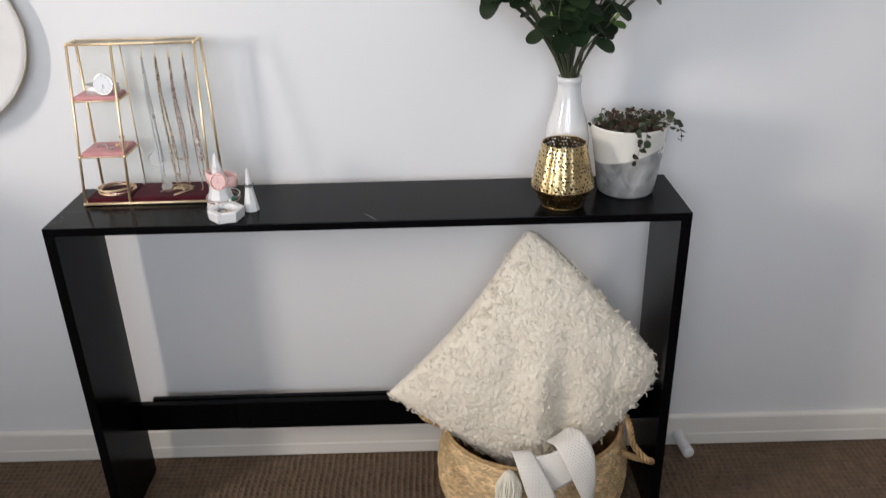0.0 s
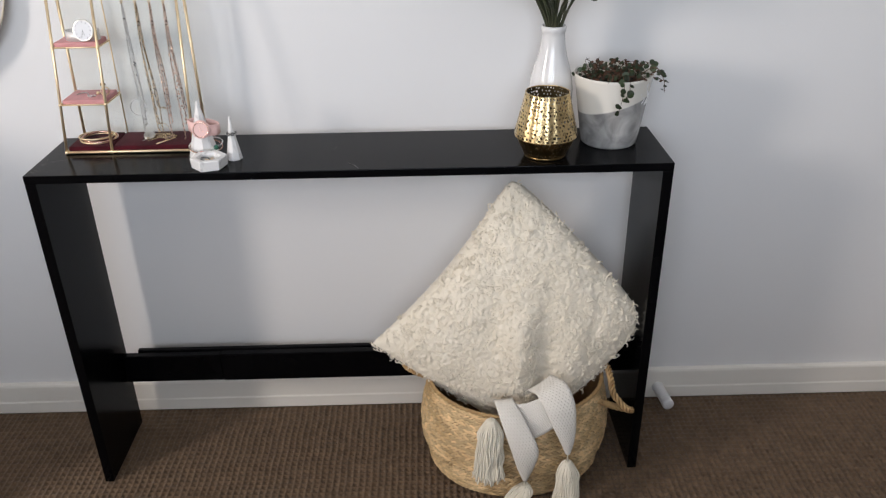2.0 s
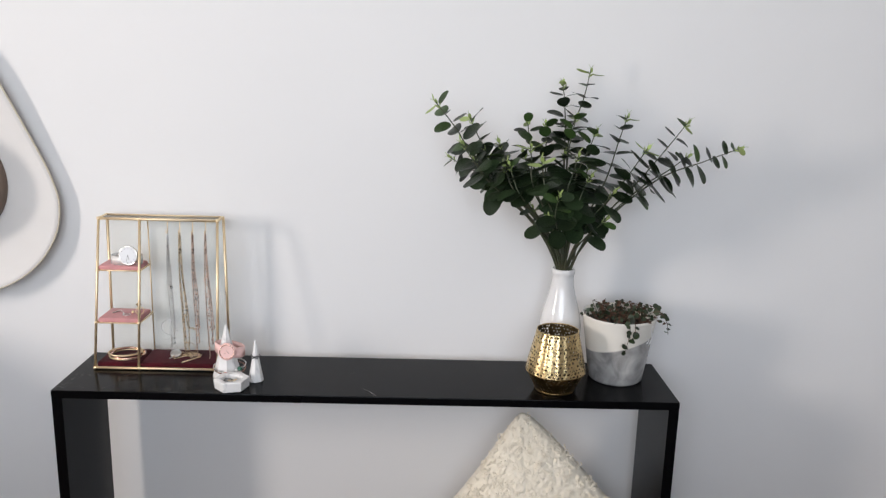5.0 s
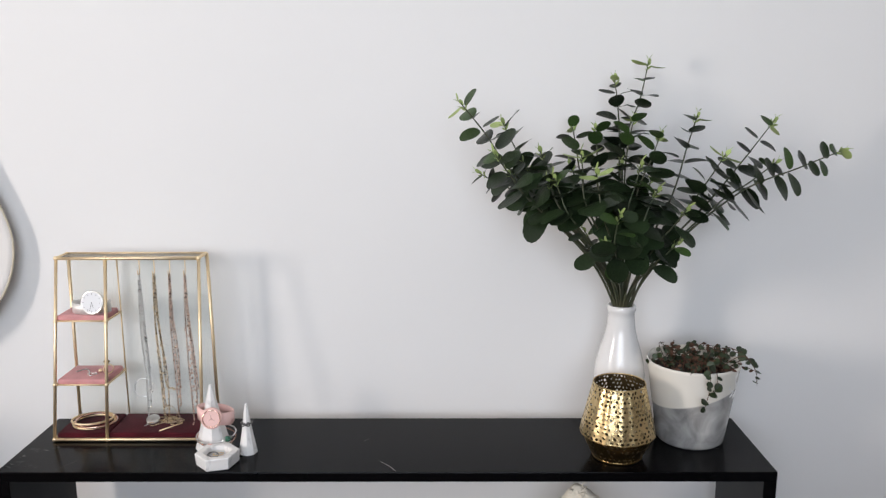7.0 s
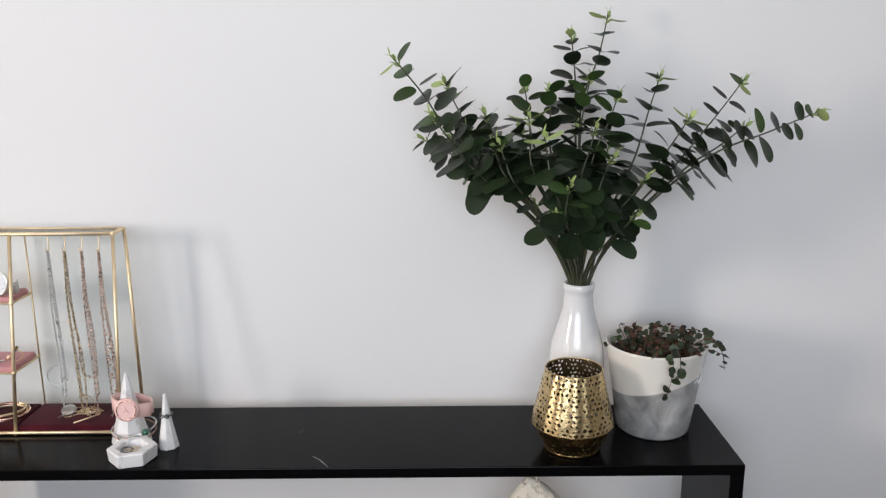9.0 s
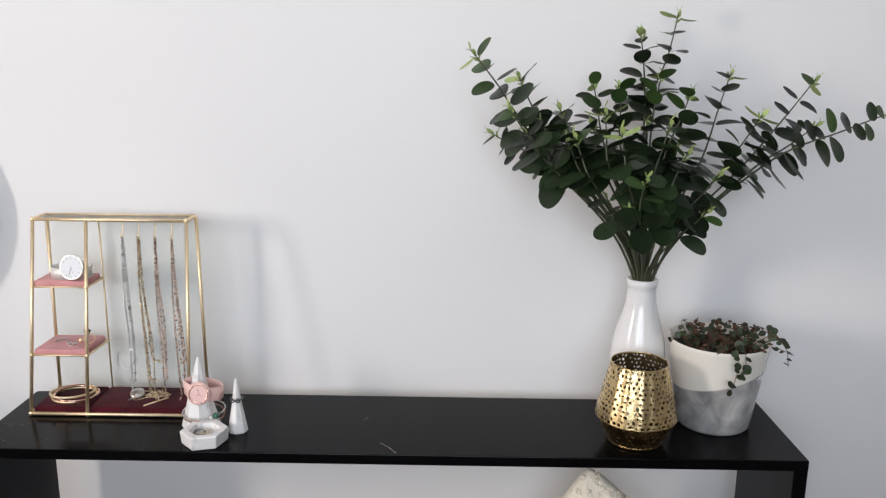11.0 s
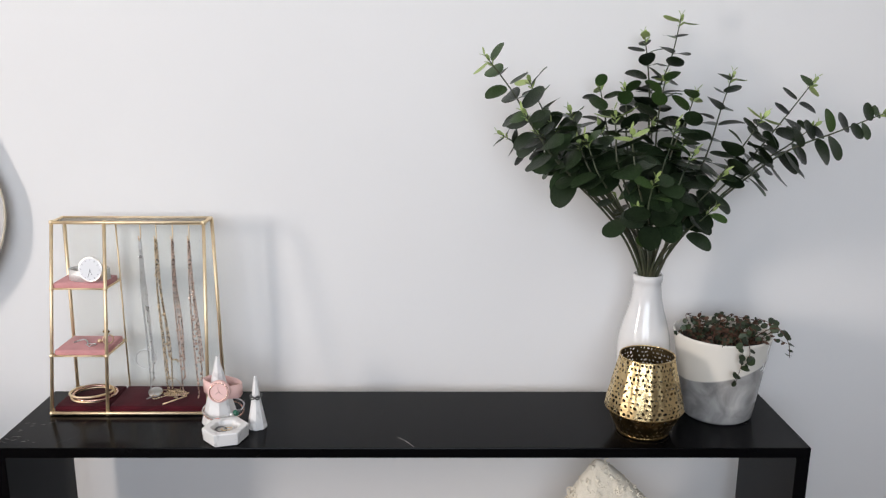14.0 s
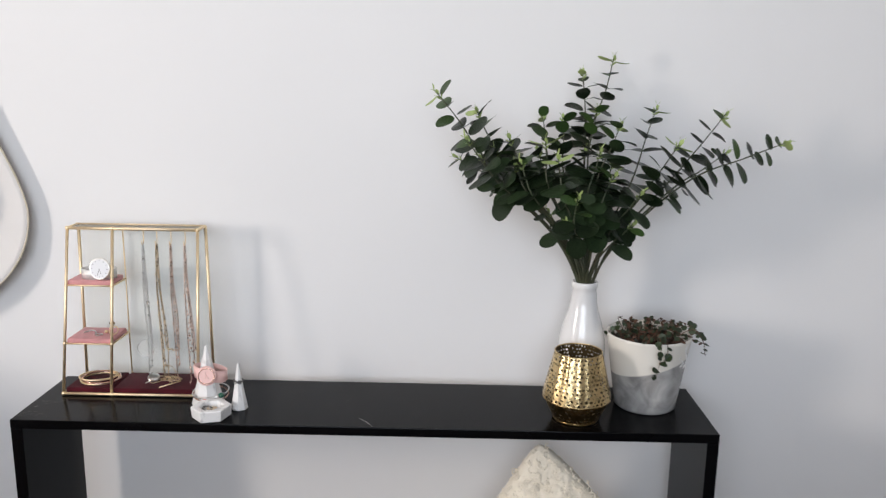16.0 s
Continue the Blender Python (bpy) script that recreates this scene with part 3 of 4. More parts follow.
        m = Matrix.Translation(tip - base - d * 0.0035 * k) @ facing(o, d + u * 0.4) @ Matrix.Scale(rng.uniform(0.008, 0.013), 4)
        shared("shoot", SHOOTS[k % 2], m, t)
    return t


rng = random.Random(21)
# where each stem bends, where it ends, its largest leaf, where the leaves begin
eucalyptus_stem((0.197, -0.16, 1.19), (0.113, -0.2, 1.3), 0.044, 0.62, rng)
eucalyptus_stem((0.226, -0.13, 1.184), (0.18, -0.12, 1.27), 0.049, 0.62, rng)
eucalyptus_stem((0.224, -0.09, 1.142), (0.144, -0.06, 1.184), 0.038, 0.68, rng)
eucalyptus_stem((0.221, -0.19, 1.151), (0.163, -0.22, 1.228), 0.046, 0.64, rng)
eucalyptus_stem((0.262, -0.18, 1.15), (0.233, -0.17, 1.229), 0.05, 0.62, rng)
eucalyptus_stem((0.313, -0.09, 1.171), (0.302, -0.03, 1.264), 0.039, 0.55, rng)
eucalyptus_stem((0.334, -0.11, 1.167), (0.335, -0.06, 1.259), 0.041, 0.5, rng)
eucalyptus_stem((0.298, -0.22, 1.15), (0.29, -0.21, 1.228), 0.048, 0.54, rng)
eucalyptus_stem((0.386, -0.05, 1.22), (0.426, -0.03, 1.363), 0.041, 0.56, rng)
eucalyptus_stem((0.377, -0.06, 1.221), (0.372, -0.02, 1.338), 0.039, 0.62, rng)
eucalyptus_stem((0.374, -0.12, 1.181), (0.395, -0.08, 1.275), 0.043, 0.5, rng)
eucalyptus_stem((0.384, -0.16, 1.154), (0.426, -0.13, 1.252), 0.048, 0.48, rng)
eucalyptus_stem((0.456, -0.1, 1.151), (0.496, -0.08, 1.279), 0.043, 0.52, rng)
eucalyptus_stem((0.506, -0.13, 1.145), (0.608, -0.11, 1.271), 0.043, 0.5, rng)
eucalyptus_stem((0.537, -0.16, 1.158), (0.699, -0.157, 1.226), 0.045, 0.48, rng)
eucalyptus_stem((0.459, -0.16, 1.13), (0.522, -0.15, 1.222), 0.043, 0.46, rng)
eucalyptus_stem((0.511, -0.15, 1.141), (0.609, -0.13, 1.207), 0.04, 0.58, rng)
eucalyptus_stem((0.385, -0.2, 1.112), (0.406, -0.21, 1.175), 0.043, 0.52, rng)
eucalyptus_stem((0.414, -0.18, 1.084), (0.45, -0.21, 1.146), 0.045, 0.52, rng)
eucalyptus_stem((0.326, -0.17, 1.063), (0.3, -0.18, 1.111), 0.044, 0.42, rng)
eucalyptus_stem((0.348, -0.18, 1.047), (0.33, -0.21, 1.095), 0.035, 0.6, rng)
eucalyptus_stem((0.322, -0.23, 1.134), (0.307, -0.24, 1.203), 0.049, 0.52, rng)
eucalyptus_stem((0.365, -0.19, 1.134), (0.383, -0.19, 1.211), 0.049, 0.52, rng)
eucalyptus_stem((0.276, -0.22, 1.132), (0.249, -0.22, 1.195), 0.049, 0.6, rng)
eucalyptus_stem((0.413, -0.17, 1.051), (0.443, -0.2, 1.094), 0.04, 0.52, rng)
eucalyptus_stem((0.342, -0.22, 1.085), (0.342, -0.25, 1.142), 0.042, 0.6, rng)
eucalyptus_stem((0.365, -0.12, 1.137), (0.37, -0.11, 1.205), 0.048, 0.55, rng)
eucalyptus_stem((0.302, -0.15, 1.141), (0.284, -0.13, 1.206), 0.05, 0.55, rng)
eucalyptus_stem((0.396, -0.13, 1.113), (0.418, -0.12, 1.187), 0.048, 0.55, rng)
eucalyptus_stem((0.252, -0.15, 1.147), (0.212, -0.16, 1.208), 0.05, 0.64, rng)
eucalyptus_stem((0.268, -0.2, 1.135), (0.242, -0.2, 1.188), 0.052, 0.62, rng)
eucalyptus_stem((0.231, -0.17, 1.146), (0.184, -0.19, 1.198), 0.048, 0.64, rng)


def vine():
    """A small trailing plant, half dry, hanging over the pot's front."""
    rng = random.Random(12)
    c = Vector((0.501, -0.112, TOP + 0.120))
    t = thing("trailing_vine", c, "sparse trailing vine with small dark leaves and dry stems", "plant")
    green = [leaf_mesh("leaf", VINE, 0.92, -0.2, 0.1, 0.15), leaf_mesh("leaf", VINE, 0.75, 0.25, 0.1, 0.1)]
    dry = leaf_mesh("leaf", DRYVINE, 0.6, 0.5, 0.1, 0.3)
    sv, sf = [], []
    runs = []
    for k in range(78):
        a, r = rng.uniform(0, math.tau), 0.058 * math.sqrt(rng.random())
        p = Vector((r * math.cos(a), r * math.sin(a), 0))
        q = p + Vector((rng.uniform(-0.022, 0.022), rng.uniform(-0.022, 0.016), rng.uniform(0.010, 0.036)))
        e = q + Vector((rng.uniform(-0.02, 0.024), rng.uniform(-0.02, 0.02), rng.uniform(-0.012, 0.012)))
        runs.append(([p, q, e], 4, 0.0078))
    # the long runs over the rim
    runs.append(([Vector((-0.004, -0.04, 0.005)), Vector((0.0, -0.071, 0.030)), Vector((0.002, -0.084, 0.004)), Vector((-0.004, -0.080, -0.040))], 9, 0.0120))
    runs.append(([Vector((0.01, -0.03, 0.005)), Vector((0.012, -0.068, 0.028)), Vector((0.013, -0.082, 0.008)), Vector((0.008, -0.078, -0.014))], 6, 0.0125))
    runs.append(([Vector((0.03, -0.02, 0.005)), Vector((0.062, -0.045, 0.038)), Vector((0.080, -0.055, 0.020)), Vector((0.085, -0.056, -0.006))], 7, 0.012))
    runs.append(([Vector((0.03, 0.0, 0.005)), Vector((0.062, -0.03, 0.040)), Vector((0.082, -0.04, 0.022))], 6, 0.011))
    runs.append(([Vector((-0.03, 0.0, 0.005)), Vector((-0.065, -0.02, 0.030)), Vector((-0.083, -0.03, 0.020))], 4, 0.009))
    for pts, n, size in runs:
        line = curve_points(pts, 6)
        tube(line, 0.0008, 4, 0.6, verts=sv, faces=sf)
        for j in range(n):
            x = (0.25 + 0.75 * (j + 0.5) / n) * (len(line) - 1)
            i = min(int(x), len(line) - 2)
            p = line[i].lerp(line[i + 1], x - i)
            d = Vector((rng.uniform(-1, 1), rng.uniform(-1, 0.3), rng.uniform(-0.6, 0.5)))
            nm = Vector((rng.uniform(-0.4, 0.4), rng.uniform(-1, -0.2), rng.uniform(0.1, 1.0)))
            blade = dry if (rng.random() < 0.42 and n < 5) else green[rng.randrange(2)]
            shared("leaf", blade, Matrix.Translation(p) @ facing(d, nm) @ Matrix.Scale(size * rng.uniform(0.7, 1.2), 4), t)
    part("stalk", (sv, sf), DRYVINE, t, "thin reddish brown stems")
    return t


vine()


# ---- jewellery stand and what hangs in it ----
SX0, SX1, SXM = -0.560, -0.313, -0.472


def stand_front(z):
    return -0.128 + (z - TOP) / 0.302 * 0.052


def jewellery_stand():
    t = thing("jewellery_stand", (0, 0, TOP), "gold wire and glass jewellery stand with velvet shelves", "jewellery stand")
    o = Vector((0, 0, -TOP))
    z0, z1, yb = TOP + 0.004, TOP + 0.302, -0.036
    R = 0.0028

    def wire(name, a, b, r=R):
        return part(name, tube([Vector(a) + o, Vector(b) + o], r, 8), GOLD, t)

    top_in = 0.006
    for x in (SX0, SXM, SX1):
        xi = x + (top_in if x == SX0 else -top_in * 0.6 if x == SX1 else 0.0)
        wire("post", (x, stand_front(z0), z0), (xi, stand_front(z1), z1))
        wire("post", (x + 0.002, yb, z0), (xi + 0.002, yb, z1), R if x != SXM else 0.0013)
    for z in (z0, z1):
        i = top_in if z == z1 else 0
        wire("rail", (SX0 + i - R, stand_front(z), z), (SX1 - i * 0.6 + R, stand_front(z), z))
        wire("rail", (SX0 + i - R, yb, z), (SX1 - i * 0.6 + R, yb, z))
        for x in (SX0 + i, SX1 - i * 0.6):
            wire("rail", (x, stand_front(z), z), (x, yb, z))
    # soldered joints
    for z in (z0, z1, 0.940, 0.835):
        for x in (SX0, SXM, SX1):
            if x == SX1 and z in (0.940, 0.835):
                continue
            k = (z - z0) / (z1 - z0)
            xi = x + k * (top_in if x == SX0 else -top_in * 0.6 if x == SX1 else 0.0)
            v, f = lathe([(0.0, -0.0042), (0.0026, -0.0032), (0.0038, 0.0), (0.0026, 0.0032), (0.0, 0.0042)], 10)
            part("solder_joint", ([(a + xi, b + stand_front(z), c + z - TOP) for a, b, c in v], f), GOLD, t)
    # pads and shelves
    part("base_pad", box((SX0 + 0.003, stand_front(z0) + 0.003, z0 - 0.002 - TOP), (SXM - 0.001, yb - 0.003, z0 + 0.010 - TOP), 0.003, 3), BURGUNDY, t, "burgundy velvet pad")
    part("base_pad", box((SXM + 0.001, stand_front(z0) + 0.003, z0 - 0.002 - TOP), (SX1 - 0.003, yb - 0.003, z0 + 0.010 - TOP), 0.003, 3), BURGUNDY, t, "burgundy velvet pad")
    for z in (0.940, 0.835):
        yf = stand_front(z)
        s = part("shelf", box((SX0 + 0.005, yf + 0.002, z - 0.001 - TOP), (SXM - 0.001, yb - 0.002, z + 0.009 - TOP), 0.003, 3), PINK, t, "dusty pink velvet shelf pad")
        v, f = [], []
        for a, b in (((SX0 + 0.002, yf), (SXM, yf)), ((SXM, yf), (SXM + 0.002, yb)), ((SXM + 0.002, yb), (SX0 + 0.004, yb)), ((SX0 + 0.004, yb), (SX0 + 0.002, yf))):
            tube([Vector((*a, z)) + o, Vector((*b, z)) + o], 0.0017, 6, verts=v, faces=f)
        part("shelf_frame", (v, f), GOLD, t)
    part("glass_panel", box((SX0 + 0.004, yb - 0.0012, z0 + 0.006 - TOP), (SX1 - 0.004, yb + 0.0012, z1 - 0.003 - TOP)), GLASS, t, "clear glass back", False)
    part("glass_panel", box((SX0 + 0.010, stand_front(z1) + 0.003, z1 - 0.001 - TOP), (SX1 - 0.008, yb - 0.003, z1 + 0.001 - TOP)), GLASS, t, "clear glass top", False)
    # hooks under the top rail
    for x in HOOKS:
        pts = [(x, HOOKY, z1), (x, HOOKY, 1.024), (x, HOOKY - 0.001, 1.016), (x, HOOKY - 0.006, 1.0125), (x, HOOKY - 0.010, 1.016), (x, HOOKY - 0.010, 1.021)]
        part("hook", tube([Vector(p) + o for p in pts], 0.0009, 5), GOLD, t)
    part("hook_bar", tube([Vector((SXM, HOOKY, z1 - 0.001)) + o, Vector((SX1 - 0.004, HOOKY, z1 - 0.001)) + o], 0.0015, 6), GOLD, t)
    return t


HOOKS = (-0.4215, -0.3965, -0.3705, -0.3445)
HOOKY = -0.062
jewellery_stand()


def chain(line, verts, faces, link=0.0032, r=0.00055):
    """Links along a line, each turned a quarter from the last."""
    pts = curve_points(line, 14)
    run = [pts[0]]
    for p in pts[1:]:
        while (p - run[-1]).length > link * 0.82:
            run.append(run[-1] + (p - run[-1]).normalized() * link * 0.82)
    for i in range(len(run) - 1):
        d = (run[i + 1] - run[i]).normalized()
        u = d.cross(Vector((0.31, 0.9, 0.2))).normalized()
        w = d.cross(u)
        side = u if i % 2 else w
        c = (run[i] + run[i + 1]) / 2
        loop = [c + d * math.cos(a) * link * 0.58 + side * math.sin(a) * link * 0.36 for a in (math.tau * k / 6 for k in range(6))]
        tube(loop, r, 3, closed=True, verts=verts, faces=faces)


def necklace(x, drop, material, label, strands, spread, rng, beads=0, pendant=None, slack=0.0):
    y = HOOKY - 0.005
    t = thing("necklace", (x, y, 1.0135), label, "necklace", "necklaces on the stand")
    v, f = [], []
    for k in range(strands):
        off = (k - (strands - 1) / 2) * spread
        end = drop * (1 - 0.12 * (k % 3))
        jig = lambda s: rng.uniform(-s, s)
        line = [(off * 0.25, jig(0.001), 0.0), (off * 0.7 + jig(0.001), jig(0.002) - 0.002, -end * 0.35), (off + 0.004 + jig(0.002), jig(0.003) - 0.004, -end * 0.7), (off * 0.6 + 0.007 + jig(0.003), jig(0.004) - 0.006, -end)]
        if slack:
            line += [(line[-1][0] + slack * rng.uniform(0.3, 1), line[-1][1] - 0.010, -end - 0.0015), (line[-1][0] + slack * rng.uniform(-1, 1.3), line[-1][1] - 0.022, -end - 0.0015)]
        chain([Vector(p) for p in line], v, f, 0.0040, 0.0006)
    part("chain", (v, f), material, t)
    for k in range(beads):
        z = -drop * (0.22 + 0.75 * k / beads) + rng.uniform(-0.004, 0.004)
        r = rng.uniform(0.0016, 0.0028)
        vv, ff = lathe([(0.0, -r), (r * 0.7, -r * 0.7), (r, 0), (r * 0.7, r * 0.7), (0.0, r)], 8)
        dx, dy = 0.006 * (-z / drop) + rng.uniform(-0.004, 0.004), -0.007 + rng.uniform(-0.002, 0.001)
        part("bead", ([(a + dx, b + dy, c + z) for a, b, c in vv], ff), material, t)
    if pendant == "hoop":
        m = pose(-0.002, -0.010, -0.196, 82, 0, 12)
        part("pendant", tube([m @ p for p in ring_points(0.0155, 36)], 0.0009, 5, closed=True), SILVER, t, "thin silver hoop")
    if pendant in ("hoop", "disc"):
        m = pose(0.010, -0.012, -drop + 0.003, 22, 4, 0)
        vv, ff = lathe([(0.0, 0.002), (0.009, 0.0022), (0.0112, 0.001), (0.0112, -0.001), (0.0, -0.0015)], 20)
        part("pendant", ([tuple(m @ Vector(q)) for q in vv], ff), SILVER, t, "white stone disc")
    return t


rng = random.Random(3)
DROP = 1.0135 - (TOP + 0.0145)
necklace(HOOKS[0], DROP - 0.002, SILVER, "fine silver chains with a hoop and a disc pendant", 3, 0.0040, rng, 0, "hoop", 0.004)
necklace(HOOKS[1], DROP - 0.002, CHAINGOLD, "tangled gold and bronze chains with small beads", 4, 0.0036, rng, 12, None, 0.016)
necklace(HOOKS[2], DROP - 0.006, ROSECHAIN, "rose gold chains hanging from a hook", 3, 0.0034, rng, 14, None, 0.008)
necklace(HOOKS[3], DROP - 0.002, ROSECHAIN, "rose gold beaded chains hanging from a hook", 3, 0.0042, rng, 26, None, 0.005)


def earring_bar():
    m = pose(-0.372, -0.105, TOP + 0.0163, 0, -4, 38)
    return tagged(finish("bar_pendant", tube([m @ Vector((-0.02, 0, 0)), m @ Vector((0.02, 0, 0.001))], 0.0012, 6), GOLD), "thin gold bar pendant lying on burgundy velvet", "pendant")


earring_bar()


def bangle(z, r, tilt, label, material, dx=0.0):
    m = pose(-0.512 + dx, -0.082, z, *tilt)
    pts = [m @ Vector((r * math.cos(a), r * 0.92 * math.sin(a), 0)) for a in (math.tau * k / 56 for k in range(56))]
    v, f = tube(pts, 0.0019, 6, closed=True)
    return tagged(finish("bangle", (v, f), material), label, "bangle", "bangles on the velvet pad")


bangle(TOP + 0.0162, 0.0335, (0, 0, 0), "gold bangle set with small stones on burgundy velvet", GOLD)
bangle(TOP + 0.0190, 0.0330, (2, 3, 20), "rose gold bangle lying on another bangle", ROSEGOLD, 0.004)
bangle(TOP + 0.0222, 0.0335, (-2, 4, 50), "gold bangle lying on other bangles", GOLD, -0.002)


def silver_watch():
    """Mesh-strap watch standing on its closed strap."""
    z = 0.949
    t = thing("wrist_watch", (-0.504, -0.066, z), "silver wrist watch with a white dial and mesh strap", "watch")
    m = pose(0.0105, -0.022, 0.0215, 82, 0, -8) @ Matrix.Scale(1.1, 4)

    def put(vf):
        return ([tuple(m @ Vector(p)) for p in vf[0]], vf[1])

    case = part("case", put(lathe([(0.0, -0.003), (0.0165, -0.003), (0.0185, -0.001), (0.0185, 0.002), (0.0172, 0.0034), (0.0162, 0.0026), (0.0, 0.0026)], 40)), SILVER, t, "round polished silver case")
    part("dial", put(lathe([(0.0, 0.0031), (0.0161, 0.0031), (0.0161, 0.0028)], 40)), DIAL, t, "plain white dial", False)
    for k in range(12):
        a = math.tau * k / 12
        q = m @ Matrix.Rotation(a, 4, "Z")
        v, f = [], []
        bm = box((-0.0002, 0.0125, 0.0031), (0.0002, 0.0150, 0.0033))
        for vert in bm.verts:
            vert.co = q @ vert.co
        part("hour_mark", bm, INK, t, "", False)
    for a, l in ((200, 0.008), (165, 0.0125)):
        q = m @ Matrix.Rotation(radians(a), 4, "Z")
        bm = box((-0.00025, -0.001, 0.0034), (0.00025, l, 0.0037))
        for vert in bm.verts:
            vert.co = q @ vert.co
        part("clock_hand", bm, DARKSILVER, t, "", False)
    # strap: an oval band behind the case
    verts, faces = [], []
    n = 40
    for k in range(n):
        a = math.tau * k / n
        x, y = 0.032 * math.cos(a) - 0.002, 0.021 * math.sin(a)
        for dr, h in ((1, 0.0135), (1, 0.0315), (0.95, 0.0315), (0.95, 0.0135)):
            verts.append((x * dr, y * dr, h))
    for k in range(n):
        q = (k + 1) % n
        for s in range(4):
            s2 = (s + 1) % 4
            faces.append((4 * k + s, 4 * q + s, 4 * q + s2, 4 * k + s2))
    verts = [(x, y, z - 0.0133) for x, y, z in verts]
    part("strap", (verts, faces), MESHSTEEL, t, "woven silver mesh strap")
    return t


silver_watch()


def small_jewels():
    """A pendant and a bow ring on the lower shelf."""
    z = 0.8442
    v, f = [], []
    chain([Vector((-0.538, -0.075, z + 0.001)), Vector((-0.528, -0.062, z + 0.001)), Vector((-0.518, -0.072, z + 0.001)), Vector((-0.51, -0.09, z + 0.001))], v, f, 0.003)
    t = thing("fine_chain", (0, 0, 0), "fine silver chain with a small heart pendant on pink velvet", "necklace")
    part("chain", (v, f), SILVER, t)
    heart = [(0.0, -0.007), (0.008, 0.002), (0.005, 0.007), (0.0, 0.004), (-0.005, 0.007), (-0.008, 0.002)]
    part("pendant", tube([Vector((-0.506 + x, -0.088 + y, z + 0.001)) for x, y in heart], 0.0009, 5, closed=True), SILVER, t, "open heart pendant")
    r = thing("bow_ring", (-0.480, -0.082, z), "gold ring with a dark stone bow on pink velvet", "ring")
    m = pose(0, 0, 0.0085, 90, 0, 35)
    part("band", tube([m @ p for p in ring_points(0.008, 24)], 0.0009, 6, closed=True), GOLD, r)
    for dx, dz in ((-0.003, 0.004), (0.003, 0.004), (0, 0.0)):
        vv, ff = lathe([(0.0, -0.003), (0.003, 0.0), (0.0, 0.003)], 8)
        part("stone", ([(a + dx, b - 0.004, c + 0.019 + dz) for a, b, c in vv], ff), DARKBRASS, r, "dark bronze stone")
    e = thing("stud_earring", (-0.497, -0.075, z), "small gold stud earring with a round bead", "earring")
    vv, ff = lathe([(0.0, 0.0), (0.003, 0.0012), (0.0035, 0.0035), (0.002, 0.006), (0.0, 0.0065)], 10)
    part("bead", (vv, ff), GOLD, e)

    # slack ends of the gold chains, heaped on the pad below the hooks
    rng = random.Random(8)
    heap = thing("chain_heap", (-0.385, -0.078, TOP + 0.0142), "small heap of thin gold chain on the burgundy pad", "necklace")
    for k in range(5):
        c = Vector((rng.uniform(-0.016, 0.028), rng.uniform(-0.012, 0.010), 0.0012))
        pts = []
        a = rng.uniform(0, math.tau)
        for j in range(9):
            a += rng.uniform(0.5, 1.1)
            r = rng.uniform(0.006, 0.016)
            pts.append(c + Vector((math.cos(a) * r * 1.5, math.sin(a) * r * 0.7, rng.uniform(0, 0.004))))
        v, f = [], []
        chain(curve_points(pts, 5), v, f, 0.0026, 0.0005)
        part("chain", (v, f), CHAINGOLD, heap)
    loop = [Vector((0.004, 0.0, 0.002)), Vector((-0.004, -0.002, 0.016)), Vector((0.006, -0.003, 0.030)), Vector((0.016, -0.002, 0.018)), Vector((0.010, 0.0, 0.002))]
    part("wire_loop", tube(curve_points(loop, 8), 0.0005, 5), CHAINGOLD, heap, "thin gold wire loop")


small_jewels()


def cone(name, place, r, h, sides, label, turn=0.0):
    """A faceted cast-stone cone with a blunt tip."""
    ob = finish(name, lathe([(0.0, 0.0), (r * 0.97, 0.0), (r, 0.0015), (r * 0.55, h * 0.47), (0.0022, h - 0.001), (0.0008, h), (0.0, h)], sides), MARBLE, False)
    ob.location, ob.rotation_euler[2] = place, turn
    return tagged(ob, label, "ring holder")


cone("ring_cone", (-0.287, -0.151, TOP + 0.0002), 0.029, 0.109, 8, "white marble ring cone carrying a pink watch", 0.2)
cone("ring_cone", (-0.2265, -0.168, TOP + 0.0002), 0.0150, 0.083, 8, "small white marble ring cone carrying a dark ring", 0.1)


def hex_dish():
    s = 6
    prof = [(0.0, 0.0), (0.031, 0.0), (0.033, 0.0015), (0.0345, 0.019), (0.0335, 0.0205), (0.0235, 0.0205), (0.0215, 0.0195), (0.019, 0.010), (0.0, 0.009)]
    ob = finish("trinket_dish", lathe(prof, s), MARBLE, False)
    ob.location, ob.rotation_euler[2] = (-0.265, -0.2065, TOP + 0.0002), 0.25
    bev = ob.modifiers.new("edge", "BEVEL")
    bev.width, bev.segments, bev.limit_method, bev.angle_limit = 0.0014, 2, "ANGLE", radians(25)
    return tagged(ob, "white marble hexagonal trinket dish with rings in it", "dish")


hex_dish()
rng = random.Random(9)
for k in range(5):
    m = pose(-0.265 + rng.uniform(-0.009, 0.009), -0.2065 + rng.uniform(-0.007, 0.007), TOP + 0.0118 + 0.0014 * k, rng.uniform(-12, 12), rng.uniform(-12, 12), 0)
    ob = finish("ring", tube([m @ p for p in ring_points(0.0082, 22)], 0.0008, 5, closed=True), (SILVER, DARKSILVER, GOLD)[k % 3])
    tagged(ob, "thin finger ring lying in the marble dish", "ring", "rings in the dish")


